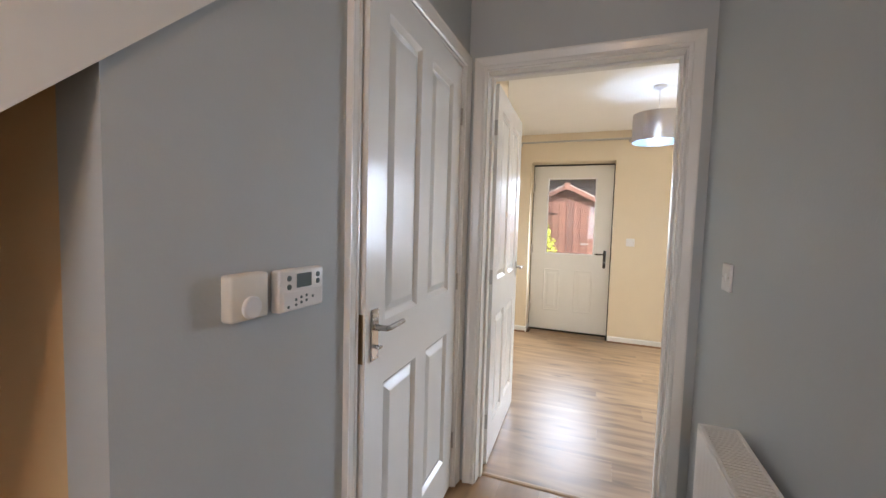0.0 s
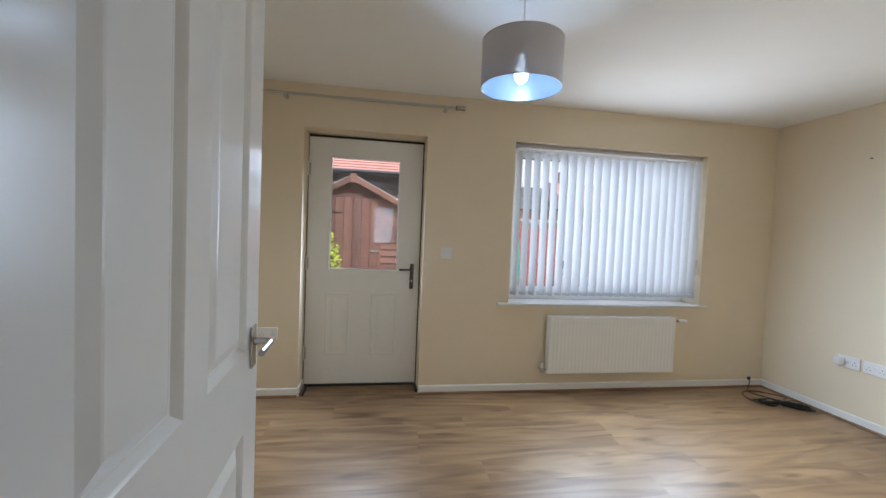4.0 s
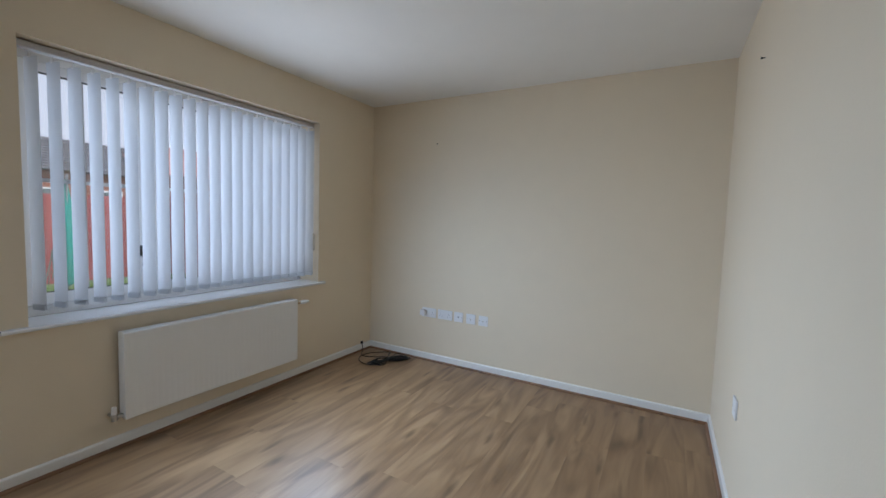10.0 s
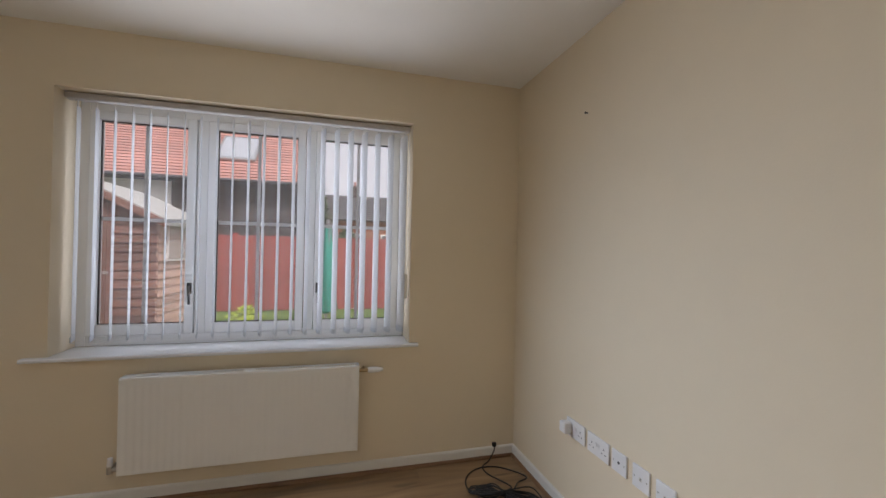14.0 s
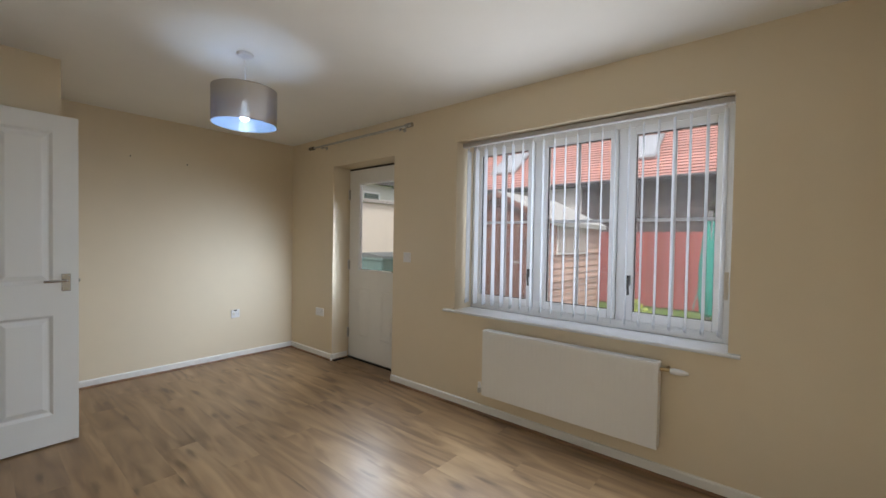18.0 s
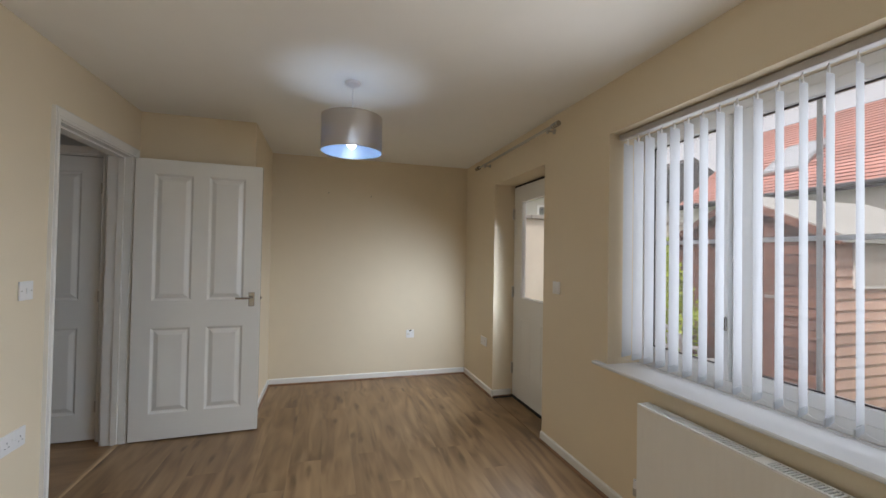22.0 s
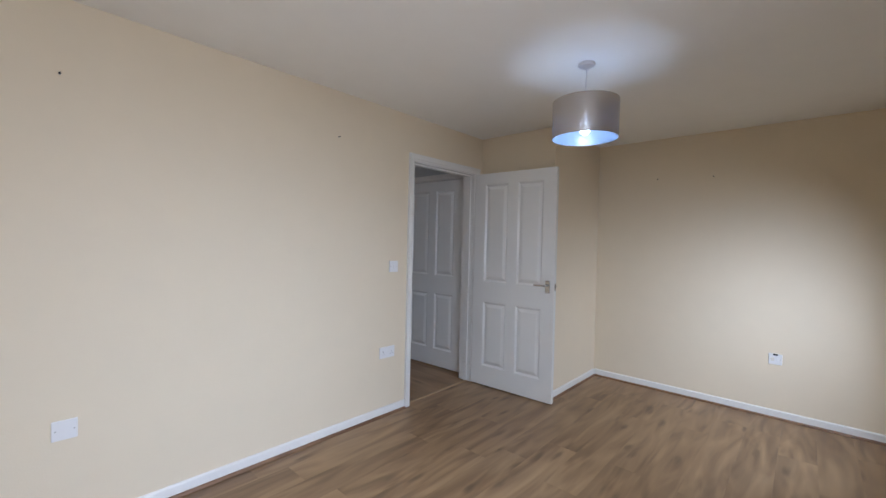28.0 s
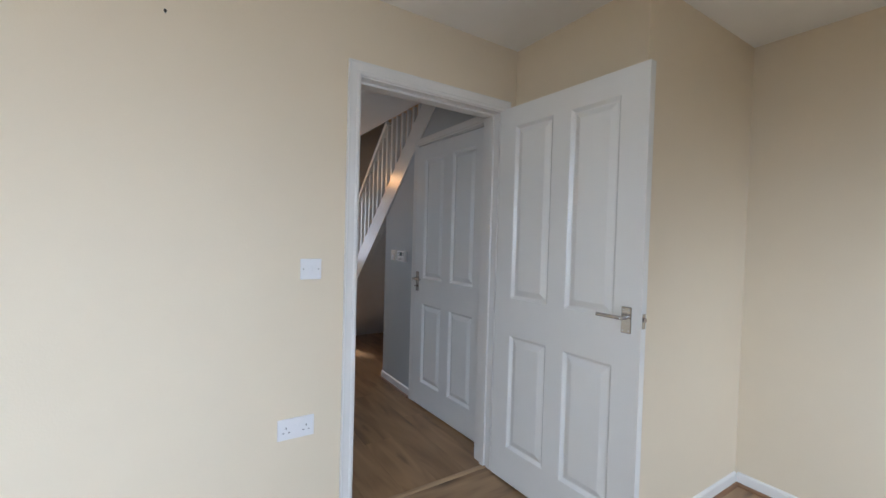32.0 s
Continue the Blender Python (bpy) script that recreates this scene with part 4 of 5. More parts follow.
        part("valve_head", bm, PLASTIC, tv, "white valve head", smooth=True)
    return r


radiator("white steel panel radiator on the wall under the window", 1.134, pose(-2.122, 0, 0))
radiator("white steel panel radiator on the grey hall wall", 0.9, pose(-2.905, -3.64, 0, 0, 0, -90), low=0.18, high=0.768, depth=0.115, trv=False)

# ---- pendant lamp ----
LX, LY = -2.927, -1.415
lamp = thing("pendant_lamp", "lit pendant lamp with a champagne metallic drum shade", "lamp", m=pose(LX, LY, H))
part("ceiling_rose", lathe(B(), [(0.001, 0.0), (0.044, 0.0), (0.046, -0.006), (0.042, -0.016), (0.026, -0.022), (0.012, -0.030), (0.001, -0.031)]), PLASTIC, lamp, "white ceiling rose", smooth=True)
part("flex", tube(B(), [(0, 0, -0.028), (0.001, 0, -0.1), (0, 0, -0.20)], 0.0030, 8), PLASTIC, lamp, "white flex", smooth=True)
holder = part("lampholder", lathe(B(), [(0.001, -0.190), (0.010, -0.192), (0.014, -0.210), (0.019, -0.225), (0.019, -0.261), (0.0165, -0.270), (0.001, -0.271)], seg=20), PLASTIC, lamp, "white lampholder", smooth=True)
bulb = part("bulb", lathe(B(), [(0.010, -0.271), (0.013, -0.287), (0.022, -0.315), (0.0295, -0.342), (0.0295, -0.362), (0.022, -0.381), (0.010, -0.391), (0.001, -0.393)], seg=20), BULB, holder, "glowing bulb", smooth=True)
bulb.visible_shadow = False
R, ZT, ZB = 0.176, -0.213, -0.413
shade = part("shade", lathe(B(), [(R, ZB), (R, ZT), (R - 0.0012, ZT), (R - 0.0012, ZB)], seg=64, closed=True), SHADE_OUT, lamp, "champagne metallic drum shade", smooth=True)
part("lining", lathe(B(), [(R - 0.0016, ZB + 0.001), (R - 0.0016, ZT - 0.001), (R - 0.0026, ZT - 0.001), (R - 0.0026, ZB + 0.001)], seg=64, closed=True), SHADE_IN, shade, "pale shade lining", smooth=True)
for z, tag in ((ZT, "top_ring"), (ZB, "bottom_ring")):
    bm = B()
    tube(bm, [((R - 0.001) * math.cos(a * math.tau / 48), (R - 0.001) * math.sin(a * math.tau / 48), z) for a in range(49)], 0.0024, 6)
    part(tag, bm, CHROME, shade, "dark metal ring", smooth=True)
bm = B()
for a in (0.3, 0.3 + math.tau / 3, 0.3 + 2 * math.tau / 3):
    rod(bm, (0.02 * math.cos(a), 0.02 * math.sin(a), -0.247), ((R - 0.004) * math.cos(a), (R - 0.004) * math.sin(a), ZT - 0.003), 0.0018, seg=6)
tube(bm, [(0.021 * math.cos(a * math.tau / 16), 0.021 * math.sin(a * math.tau / 16), -0.247) for a in range(17)], 0.002, 6)
part("shade_carrier", bm, PLASTIC, shade, "white wire carrier")

# ---- curtain pole ----
pole = thing("curtain_pole", "brushed steel curtain pole over the back door", "curtain pole", m=pose(-3.672, -0.058, 2.248))
part("rod", rod(B(), (-0.72, 0, 0), (0.72, 0, 0), 0.0095, seg=20), STEEL, pole, smooth=True)
part("inner_rod", rod(B(), (-0.1, 0, 0), (0.735, 0, 0), 0.0112, seg=20), STEEL, pole, smooth=True)
for s in (-1, 1):
    bm = B()
    for k, (a, b, r) in enumerate(((0.712, 0.730, 0.0185), (0.730, 0.736, 0.013), (0.736, 0.752, 0.0185), (0.752, 0.758, 0.013), (0.758, 0.776, 0.0185))):
        rod(bm, (s * a, 0, 0), (s * b, 0, 0), r, seg=20)
    fin = part("finial", bm, CHROME, pole, "ridged chrome end cap")
    part("collar", rod(B(), (s * 0.704, 0, 0), (s * 0.7115, 0, 0), 0.0172, seg=20), BLACK, fin, "dark collar")
for x in (-0.545, 0.632):
    bm = B()
    rod(bm, (x, 0.058, -0.012), (x, 0.052, -0.012), 0.018, seg=18)
    rod(bm, (x, 0.053, -0.012), (x, 0.0, -0.012), 0.006, seg=12)
    lathe(bm, [(0.010, -0.030), (0.010, -0.008), (0.0135, -0.002), (0.0135, 0.004), (0.0115, 0.004), (0.0115, -0.002)], (x, 0, 0), 14)
    part("bracket", bm, STEEL, pole, "steel wall bracket", smooth=True)


# ---- plates, sockets and switches ----
def wall_pose(wall, along, z):
    """A pose on a wall's face: local x to the right when looked at, y up, z out of the wall."""
    x, y, turn = {"north": (along, 0, 0), "east": (0, along, -90), "south": (along, -2.86, 180), "west": (-4.9, along, 90), "hall_east": (-2.905, along, -90), "hall_west": (-3.90, along, 90)}[wall]
    return pose(x, y, z, 90, 0, turn)


def socket_holes(parent, cx, cy, switch_x=None, rocker=PLASTIC):
    for dx, dy, w, h in ((0, 0.010, 0.0032, 0.0085), (-0.011, -0.009, 0.0068, 0.0032), (0.011, -0.009, 0.0068, 0.0032)):
        part("pin_hole", box(B(), cx + dx - w / 2, cx + dx + w / 2, cy + dy - h / 2, cy + dy + h / 2, 0.0090, 0.0096), BLACK, parent)
    if switch_x is not None:
        part("rocker", box(B(), switch_x - 0.0045, switch_x + 0.0045, cy + 0.004, cy + 0.020, 0.009, 0.0118, 0.001), rocker, parent)


def plate_of(name, label, w, m, group=""):
    t = thing(name, label, "switch" if "switch" in name else "socket", group, m=m)
    return t, part("faceplate", box(B(), -w / 2, w / 2, -0.043, 0.043, 0.0005, 0.009, 0.0025, 2), PLASTIC, t)


def screws(face, w):
    for s in (-1, 1):
        part("screw", rod(B(), (s * (w / 2 - 0.012), 0, 0.0088), (s * (w / 2 - 0.012), 0, 0.0097), 0.0034, seg=8), STEEL, face)


def double_socket(label, m, group=""):
    t, f = plate_of("wall_socket", label, 0.146, m, group)
    socket_holes(f, -0.040, -0.004, -0.009)
    socket_holes(f, 0.040, -0.004, 0.009)
    return t


def blank_plate(name, label, m, w=0.086, group="", centre=None):
    t, f = plate_of(name, label, w, m, group)
    screws(f, w)
    if centre == "hole":
        part("aerial_hole", lathe(B(), [(0.001, 0.009), (0.006, 0.009), (0.006, 0.0102), (0.001, 0.0102)], seg=14), BLACK, f)
    elif centre == "phone":
        part("phone_jack", box(B(), -0.007, 0.007, -0.010, 0.004, 0.0088, 0.0102, 0.0005), YELLOWED, f)
        part("jack_slot", box(B(), -0.0015, 0.0015, -0.008, 0.002, 0.010, 0.0106), BLACK, f)
    elif centre == "rocker":
        part("rocker", box(B(), -0.006, 0.006, -0.013, 0.013, 0.0088, 0.0125, 0.0015), PLASTIC, f)
    elif centre == "double_rocker":
        for x in (-0.011, 0.011):
            part("rocker", box(B(), x - 0.006, x + 0.006, -0.012, 0.012, 0.0088, 0.0122, 0.0015), PLASTIC, f)
    elif centre == "spur":
        part("fuse_carrier", box(B(), -0.030, -0.006, -0.016, 0.012, 0.0088, 0.0106, 0.0008), YELLOWED, f)
        part("rocker", box(B(), 0.010, 0.020, -0.010, 0.012, 0.0088, 0.0118, 0.001), PLASTIC, f)
    return t


ROW = "row of sockets on the east wall"
t = double_socket("white double socket with a plug-in adaptor", wall_pose("east", -0.683, 0.445), ROW)
adaptor = thing("plug_adaptor", "white cube plug adaptor in a wall socket", "adaptor", m=wall_pose("east", -0.636, 0.447))
part("body", box(B(), -0.025, 0.025, -0.026, 0.026, 0.0093, 0.052, 0.006, 2), PLASTIC, adaptor)
part("side_socket", box(B(), -0.0256, -0.0249, -0.012, 0.012, 0.018, 0.042), YELLOWED, adaptor)
double_socket("white double wall socket", wall_pose("east", -0.850, 0.445), ROW)
blank_plate("aerial_socket", "white aerial plate with a dark centre hole", wall_pose("east", -0.985, 0.445), group=ROW, centre="hole")
blank_plate("telephone_socket", "white telephone plate in the socket row", wall_pose("east", -1.104, 0.445), group=ROW, centre="phone")
blank_plate("telephone_socket", "white telephone plate in the socket row", wall_pose("east", -1.221, 0.445), group=ROW, centre="phone")
double_socket("white double wall socket beside the back door", wall_pose("north", -4.312, 0.487))
blank_plate("wall_switch", "white switch plate between back door and window", wall_pose("north", -2.985, 1.13), centre="double_rocker")
spur = blank_plate("wall_socket", "white fused outlet with a dark indicator above it", wall_pose("west", -0.642, 0.472), centre="spur")
part("indicator", box(B(), -0.014, 0.014, 0.030, 0.042, 0.009, 0.013, 0.001), BLACK, spur, "dark indicator")
blank_plate("wall_switch", "white light switch beside the doorway", wall_pose("south", -2.80, 1.146), centre="rocker")
double_socket("white double wall socket beside the doorway", wall_pose("south", -2.752, 0.487))
blank_plate("wall_socket", "white blank plate low on the cream wall", wall_pose("south", -0.937, 0.490))
blank_plate("wall_switch", "white light switch on the grey hall wall", wall_pose("hall_east", -3.365, 1.138), centre="rocker")

for wall, along, z in (("east", -0.721, 1.959), ("south", -2.291, 2.042), ("south", -0.915, 2.024), ("west", -1.539, 1.976), ("west", -1.097, 1.964)):
    nail = thing("wall_screw", "small dark screw sticking out of the cream wall", "screw", "screws in the walls", m=wall_pose(wall, along, z))
    part("shank", rod(B(), (0, 0, -0.004), (0, 0, 0.014), 0.0025, seg=8), BLACK, nail)
    part("head", rod(B(), (0, 0, 0.012), (0, 0, 0.0155), 0.0048, seg=12), BLACK, nail)
    part("wall_plug", rod(B(), (0, 0, 0.0), (0, 0, 0.0015), 0.0042, seg=12), STEEL, nail)

# heating controls in the hall
stat = thing("room_thermostat", "ivory room thermostat with a round dial", "thermostat", m=wall_pose("hall_west", -4.303, 1.137))
part("body", box(B(), -0.043, 0.043, -0.043, 0.043, 0.0005, 0.028, 0.006, 3), YELLOWED, stat, smooth=True)
part("dial", lathe(B(), [(0.001, 0.028), (0.021, 0.028), (0.021, 0.033), (0.018, 0.036), (0.001, 0.0365)], (0.0, -0.019, 0)), PLASTIC, stat, "white round dial", smooth=True)
prog = thing("heating_programmer", "white heating programmer with a grey display", "programmer", m=wall_pose("hall_west", -4.162, 1.133))
part("body", box(B(), -0.068, 0.068, -0.044, 0.044, 0.0005, 0.026, 0.006, 3), PLASTIC, prog, smooth=True)
part("display", box(B(), -0.020, 0.026, 0.004, 0.034, 0.0255, 0.0268), LCD, prog, "grey display")
part("flap", box(B(), -0.060, 0.060, -0.040, -0.001, 0.0255, 0.028, 0.001), PLASTIC, prog)
for x, y in ((-0.042, 0.026), (-0.042, 0.008), (0.047, 0.027), (0.047, 0.012)):
    part("button", lathe(B(), [(0.001, 0.0255), (0.0062, 0.0255), (0.0058, 0.0275), (0.001, 0.028)], (x, y, 0), 14), LCD, prog, "round grey button", smooth=True)
for x, y in ((-0.046, -0.033), (-0.024, -0.020), (-0.024, -0.031), (-0.008, -0.017), (-0.008, -0.028), (0.008, -0.015), (0.008, -0.026), (0.028, -0.020)):
    part("button", lathe(B(), [(0.001, 0.0275), (0.0034, 0.0275), (0.0032, 0.029), (0.001, 0.0293)], (x, y, 0), 10), LCD, prog, "small grey button", smooth=True)

# ---- aerial cable left in the corner ----
cable = thing("aerial_cable", "loose coil of thin black cable lying on the floor", "cable", m=pose(-0.24, -0.42, 0, 0, 0, -33))
rng = random.Random(11)


def cord(points, fine=6):
    """Rounds a line of points off into a hanging cord."""
    out = []
    for i in range(len(points) - 1):
        p = [Vector(points[max(0, min(len(points) - 1, i + k))]) for k in (-1, 0, 1, 2)]
        for j in range(fine):
            t = j / fine
            out.append(0.5 * (2 * p[1] + (p[2] - p[0]) * t + (2 * p[0] - 5 * p[1] + 4 * p[2] - p[3]) * t * t + (3 * p[1] - p[0] - 3 * p[2] + p[3]) * t ** 3))
    return out + [Vector(points[-1])]


# the tied bundle: long loops pinched in the middle
for name_, count, wide, high in (("coil", 5, 0.045, 0.030), ("loose_loop", 5, 0.11, 0.036)):
    knots = []
    for k in range(count):
        la, lb = rng.uniform(0.13, 0.20), rng.uniform(0.14, 0.205)
        wa, wb = rng.uniform(0.3, 1) * wide, rng.uniform(0.3, 1) * wide
        oa, ob_ = rng.uniform(-0.02, 0.012), rng.uniform(-0.008, 0.018)
        z = 0.005 + high * k / count
        knots += [(0.0, rng.uniform(-0.01, 0.01), z + 0.008), (lb * 0.6, ob_ + wb, z), (lb * 0.93, ob_ + wb * 0.5, 0.006 + z * 0.4), (lb, ob_, 0.005 + z * 0.3), (lb * 0.9, ob_ - wb * 0.6, 0.006 + z * 0.4), (lb * 0.5, ob_ - wb * 0.7, z),
                  (0.0, rng.uniform(-0.01, 0.01), z + 0.004), (-la * 0.55, oa + wa, z), (-la * 0.92, oa + wa * 0.7, 0.006 + z * 0.4), (-la, oa, 0.005 + z * 0.3), (-la * 0.9, oa - wa * 0.7, 0.006 + z * 0.4), (-la * 0.5, oa - wa * 0.7, z)]
    part(name_, tube(B(), cord(knots, 5), 0.0034, 6), BLACK, cable, smooth=True)
# the end that runs to the wall and one wide loop towards the corner
back = pose(-0.24, -0.42, 0, 0, 0, -33).inverted()
part("lead", tube(B(), cord([back @ Vector(p) for p in ((-0.135, -0.012, 0.078), (-0.14, -0.022, 0.05), (-0.19, -0.06, 0.010), (-0.25, -0.11, 0.005), (-0.25, -0.19, 0.005), (-0.20, -0.28, 0.006), (-0.18, -0.36, 0.016), (-0.24, -0.41, 0.03))]), 0.0040, 6), BLACK, cable, smooth=True)
part("wide_loop", tube(B(), cord([back @ Vector(p) for p in ((-0.17, -0.38, 0.02), (-0.12, -0.32, 0.012), (-0.05, -0.285, 0.010), (-0.08, -0.21, 0.005), (-0.17, -0.13, 0.005), (-0.28, -0.12, 0.005), (-0.37, -0.18, 0.005), (-0.41, -0.27, 0.006), (-0.40, -0.35, 0.012), (-0.33, -0.38, 0.022), (-0.25, -0.41, 0.03))]), 0.0040, 6), BLACK, cable, smooth=True)
part("plug", box(B(), -0.013, 0.013, -0.016, -0.001, 0.066, 0.092, 0.003), BLACK, cable, "black cable outlet", m=back @ pose(-0.135, 0, 0))
part("cable_tie", box(B(), -0.006, 0.006, -0.018, 0.018, 0.002, 0.036, 0.003), BLACK, cable)

# ---- stairs seen through the doorway ----
st = thing("staircase", "white painted stairs with square spindles rising over the cupboard", "stairs", kind="structure")
RISE, GOING, N = 0.19, 0.2, 13
for k in range(N):
    y = -6.2 + k * GOING
    part("tread", box(B(), -4.85, -3.96, y - 0.02, y + GOING + 0.01, (k + 1) * RISE - 0.028, (k + 1) * RISE, 0.004), GLOSS, st)
    part("riser", box(B(), -4.85, -3.96, y, y + 0.015, k * RISE, (k + 1) * RISE - 0.028), GLOSS, st)
prof = [(y, string_z(y)) for y in (-6.13, -3.5)] + [(y, string_z(y) + 0.25) for y in (-3.5, -6.13)]
part("string", prism(B(), prof, "x", -3.945, -3.892), GLOSS, st, "white painted string board")
part("underside", prism(B(), [(-6.13, 0.0), (-3.5, string_z(-3.5) + 0.0), (-3.5, string_z(-3.5) + 0.03), (-6.13, 0.03)], "x", -4.85, -3.96), GLOSS, st)
prof = [(y, string_z(y) + 0.84) for y in (-6.1, -4.53)] + [(y, string_z(y) + 0.9) for y in (-4.56, -6.1)]
part("handrail", prism(B(), prof, "x", -3.95, -3.89), GLOSS, st, "white handrail")
for k in range(22):
    y = -6.02 + k * 0.098
    z0, z1 = string_z(y) + 0.24, min(string_z(y) + 0.85, H)
    if z1 - z0 > 0.05:
        part("spindle", box(B(), -3.935, -3.903, y - 0.016, y + 0.016, z0, z1, 0.002), GLOSS, st)
part("newel_post", box(B(), -3.965, -3.875, -6.20, -6.11, 0, 1.15, 0.004), GLOSS, st)
hl = thing("hall_lamp", "lit warm bulb hanging from the hall ceiling", "lamp", m=pose(-3.08, -6.1, H))
part("ceiling_rose", lathe(B(), [(0.001, 0.0), (0.044, 0.0), (0.042, -0.016), (0.012, -0.030), (0.001, -0.031)]), PLASTIC, hl, smooth=True)
part("flex", rod(B(), (0, 0, -0.03), (0, 0, -0.2), 0.003, seg=8), PLASTIC, hl)
hb = part("bulb", lathe(B(), [(0.012, -0.2), (0.014, -0.25), (0.028, -0.29), (0.028, -0.31), (0.012, -0.335), (0.001, -0.337)], seg=20), HALLBULB, hl, smooth=True)
hb.visible_shadow = False


# ---- the garden and what stands beyond it ----
GZ = -0.14
structure("ground", box(B(), -400, 400, 0.31, 700, GZ - 0.3, GZ), GRASS, "short green lawn and land beyond", "ground")
patio = structure("patio", box(B(), -6.2, 2.0, 0.3, 2.75, GZ - 0.1, GZ + 0.004), DARK, "pale concrete paving behind the house", "paving")
slab = finish("paving_slab", box(B(), 0.004, 0.596, 0.004, 0.596, 0, 0.036, 0.004), PAVING)
for i in range(13):
    for j in range(4):
        piece("paving_slab", slab, patio, pose(-6.0 + i * 0.6, 0.33 + j * 0.6, GZ + 0.004))

# garden shed
shed = thing("garden_shed", "red-brown wooden garden shed with a felt roof and a plank door", "shed", m=pose(-3.90, 2.9, GZ))
SW, SD, EH, AH = 0.86, 2.0, 1.76, 2.19
bm = B()
prism(bm, [(-SW + 0.02, 0.0), (SW - 0.02, 0.0), (SW - 0.02, EH - 0.02), (0, AH - 0.03), (-SW + 0.02, EH - 0.02)], "y", 0.02, SD - 0.02)
part("frame_wall", bm, SHEDWOOD, shed)


def lap_board(length):
    return prism(B(), [(0.0, 0.0), (-0.028, 0.0), (-0.008, 0.118), (0.0, 0.118)], "x", 0, length)


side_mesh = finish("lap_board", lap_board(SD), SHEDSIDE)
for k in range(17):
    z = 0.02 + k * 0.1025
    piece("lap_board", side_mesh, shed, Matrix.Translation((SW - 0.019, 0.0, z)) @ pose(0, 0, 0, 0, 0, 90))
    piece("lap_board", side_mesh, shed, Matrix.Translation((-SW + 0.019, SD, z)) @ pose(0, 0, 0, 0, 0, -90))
for k in range(21):
    z = 0.02 + k * 0.1025
    half = SW if z < EH - 0.12 else SW * max(0.0, (AH - z - 0.12) / (AH - EH))
    if half < 0.12:
        continue
    if z < 1.92:
        for a, b in ((-half, -0.42), (0.42, half)):
            if b - a > 0.06 and z < 1.87:
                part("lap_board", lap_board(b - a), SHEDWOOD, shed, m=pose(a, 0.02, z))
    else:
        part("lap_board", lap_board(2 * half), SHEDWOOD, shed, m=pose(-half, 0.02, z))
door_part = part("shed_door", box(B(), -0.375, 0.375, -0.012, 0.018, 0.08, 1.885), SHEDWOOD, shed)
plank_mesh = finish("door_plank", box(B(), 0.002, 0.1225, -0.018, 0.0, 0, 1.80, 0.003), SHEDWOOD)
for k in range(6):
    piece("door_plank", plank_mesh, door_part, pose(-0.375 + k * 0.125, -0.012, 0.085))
for z in (0.72, 1.66):
    bm = B()
    prism(bm, [(-0.36, z - 0.018), (-0.16, z - 0.007), (-0.13, z), (-0.16, z + 0.007), (-0.36, z + 0.018)], "y", -0.0345, -0.030)
    part("strap_hinge", bm, BLACK, door_part, "black strap hinge")
bm = B()
box(bm, 0.27, 0.40, -0.036, -0.030, 1.10, 1.135)
tube(bm, [(0.28, -0.034, 1.118), (0.285, -0.055, 1.118), (0.32, -0.055, 1.118), (0.325, -0.034, 1.118)], 0.006, 6)
part("door_hasp", bm, STEEL, door_part, "metal hasp")
part("door_frame", box(B(), 0.378, 0.42, -0.02, 0.018, 0.05, 1.90), SHEDWOOD, shed)
part("door_frame", box(B(), -0.42, -0.378, -0.02, 0.018, 0.05, 1.90), SHEDWOOD, shed)
part("door_head", box(B(), -0.42, 0.42, -0.02, 0.018, 1.888, 1.95), SHEDWOOD, shed)
slope = math.atan2(AH - EH, SW)
for s in (-1, 1):
    over = 0.10
    x1, z1 = s * (SW + over), EH - over * math.tan(slope)
    prof = [(0, AH + 0.0), (x1, z1), (x1, z1 + 0.022), (0, AH + 0.024)]
    part("roof_panel", prism(B(), prof, "y", -0.09, SD + 0.09), FELT, shed, "grey felt roof slope")
    prof = [(0, AH + 0.012), (x1, z1 + 0.006), (x1, z1 - 0.075), (0, AH - 0.072)]
    part("bargeboard", prism(B(), prof, "y", -0.115, -0.092), SHEDWOOD, shed, "red-brown bargeboard")
    part("eaves_board", box(B(), min(x1, x1 - s * 0.015), max(x1, x1 - s * 0.015), -0.09, SD + 0.09, z1 - 0.05, z1 - 0.003), FELT, shed)
part("gable_finial", box(B(), -0.05, 0.05, -0.13, -0.116, AH - 0.10, AH + 0.03, 0.005), SHEDWOOD, shed)
DUSTYPANE = material("dusty_pane", (0.50, 0.50, 0.46), 0.2, vary=0.1)
sw_frame = part("shed_window", box(B(), SW + 0.003, SW + 0.022, 0.22, 1.42, 1.24, 1.70), RESIN, shed, "pale shed window")
for a in (0.25, 0.84):
    part("window_pane", box(B(), SW + 0.0225, SW + 0.026, a, a + 0.55, 1.27, 1.67), DUSTYPANE, sw_frame)
part("plinth", box(B(), -SW, SW, 0.02, SD, 0.0, 0.02), SHEDWOOD, shed)

# boundary fence: boards on rails between posts
fence = thing("garden_fence", "dark red close-boarded garden fence", "fence", m=pose(-6.6, 7.4, GZ))
fb = finish("fence_board", box(B(), 0.0, 0.124, 0.0, 0.016, 0.02, 1.69, 0.003), FENCE)
fr = random.Random(5)
for k in range(68):
    piece("fence_board", fb, fence, pose(k * 0.125, 0.004 * (k % 2), fr.uniform(-0.008, 0.008)))
for z in (0.35, 0.9, 1.45):
    part("rail", box(B(), 0, 8.5, 0.021, 0.06, z, z + 0.07), FENCE, fence)
for k in range(6):
    part("post", box(B(), k * 1.68, k * 1.68 + 0.09, 0.06, 0.15, 0, 1.74, 0.005), FENCE, fence)
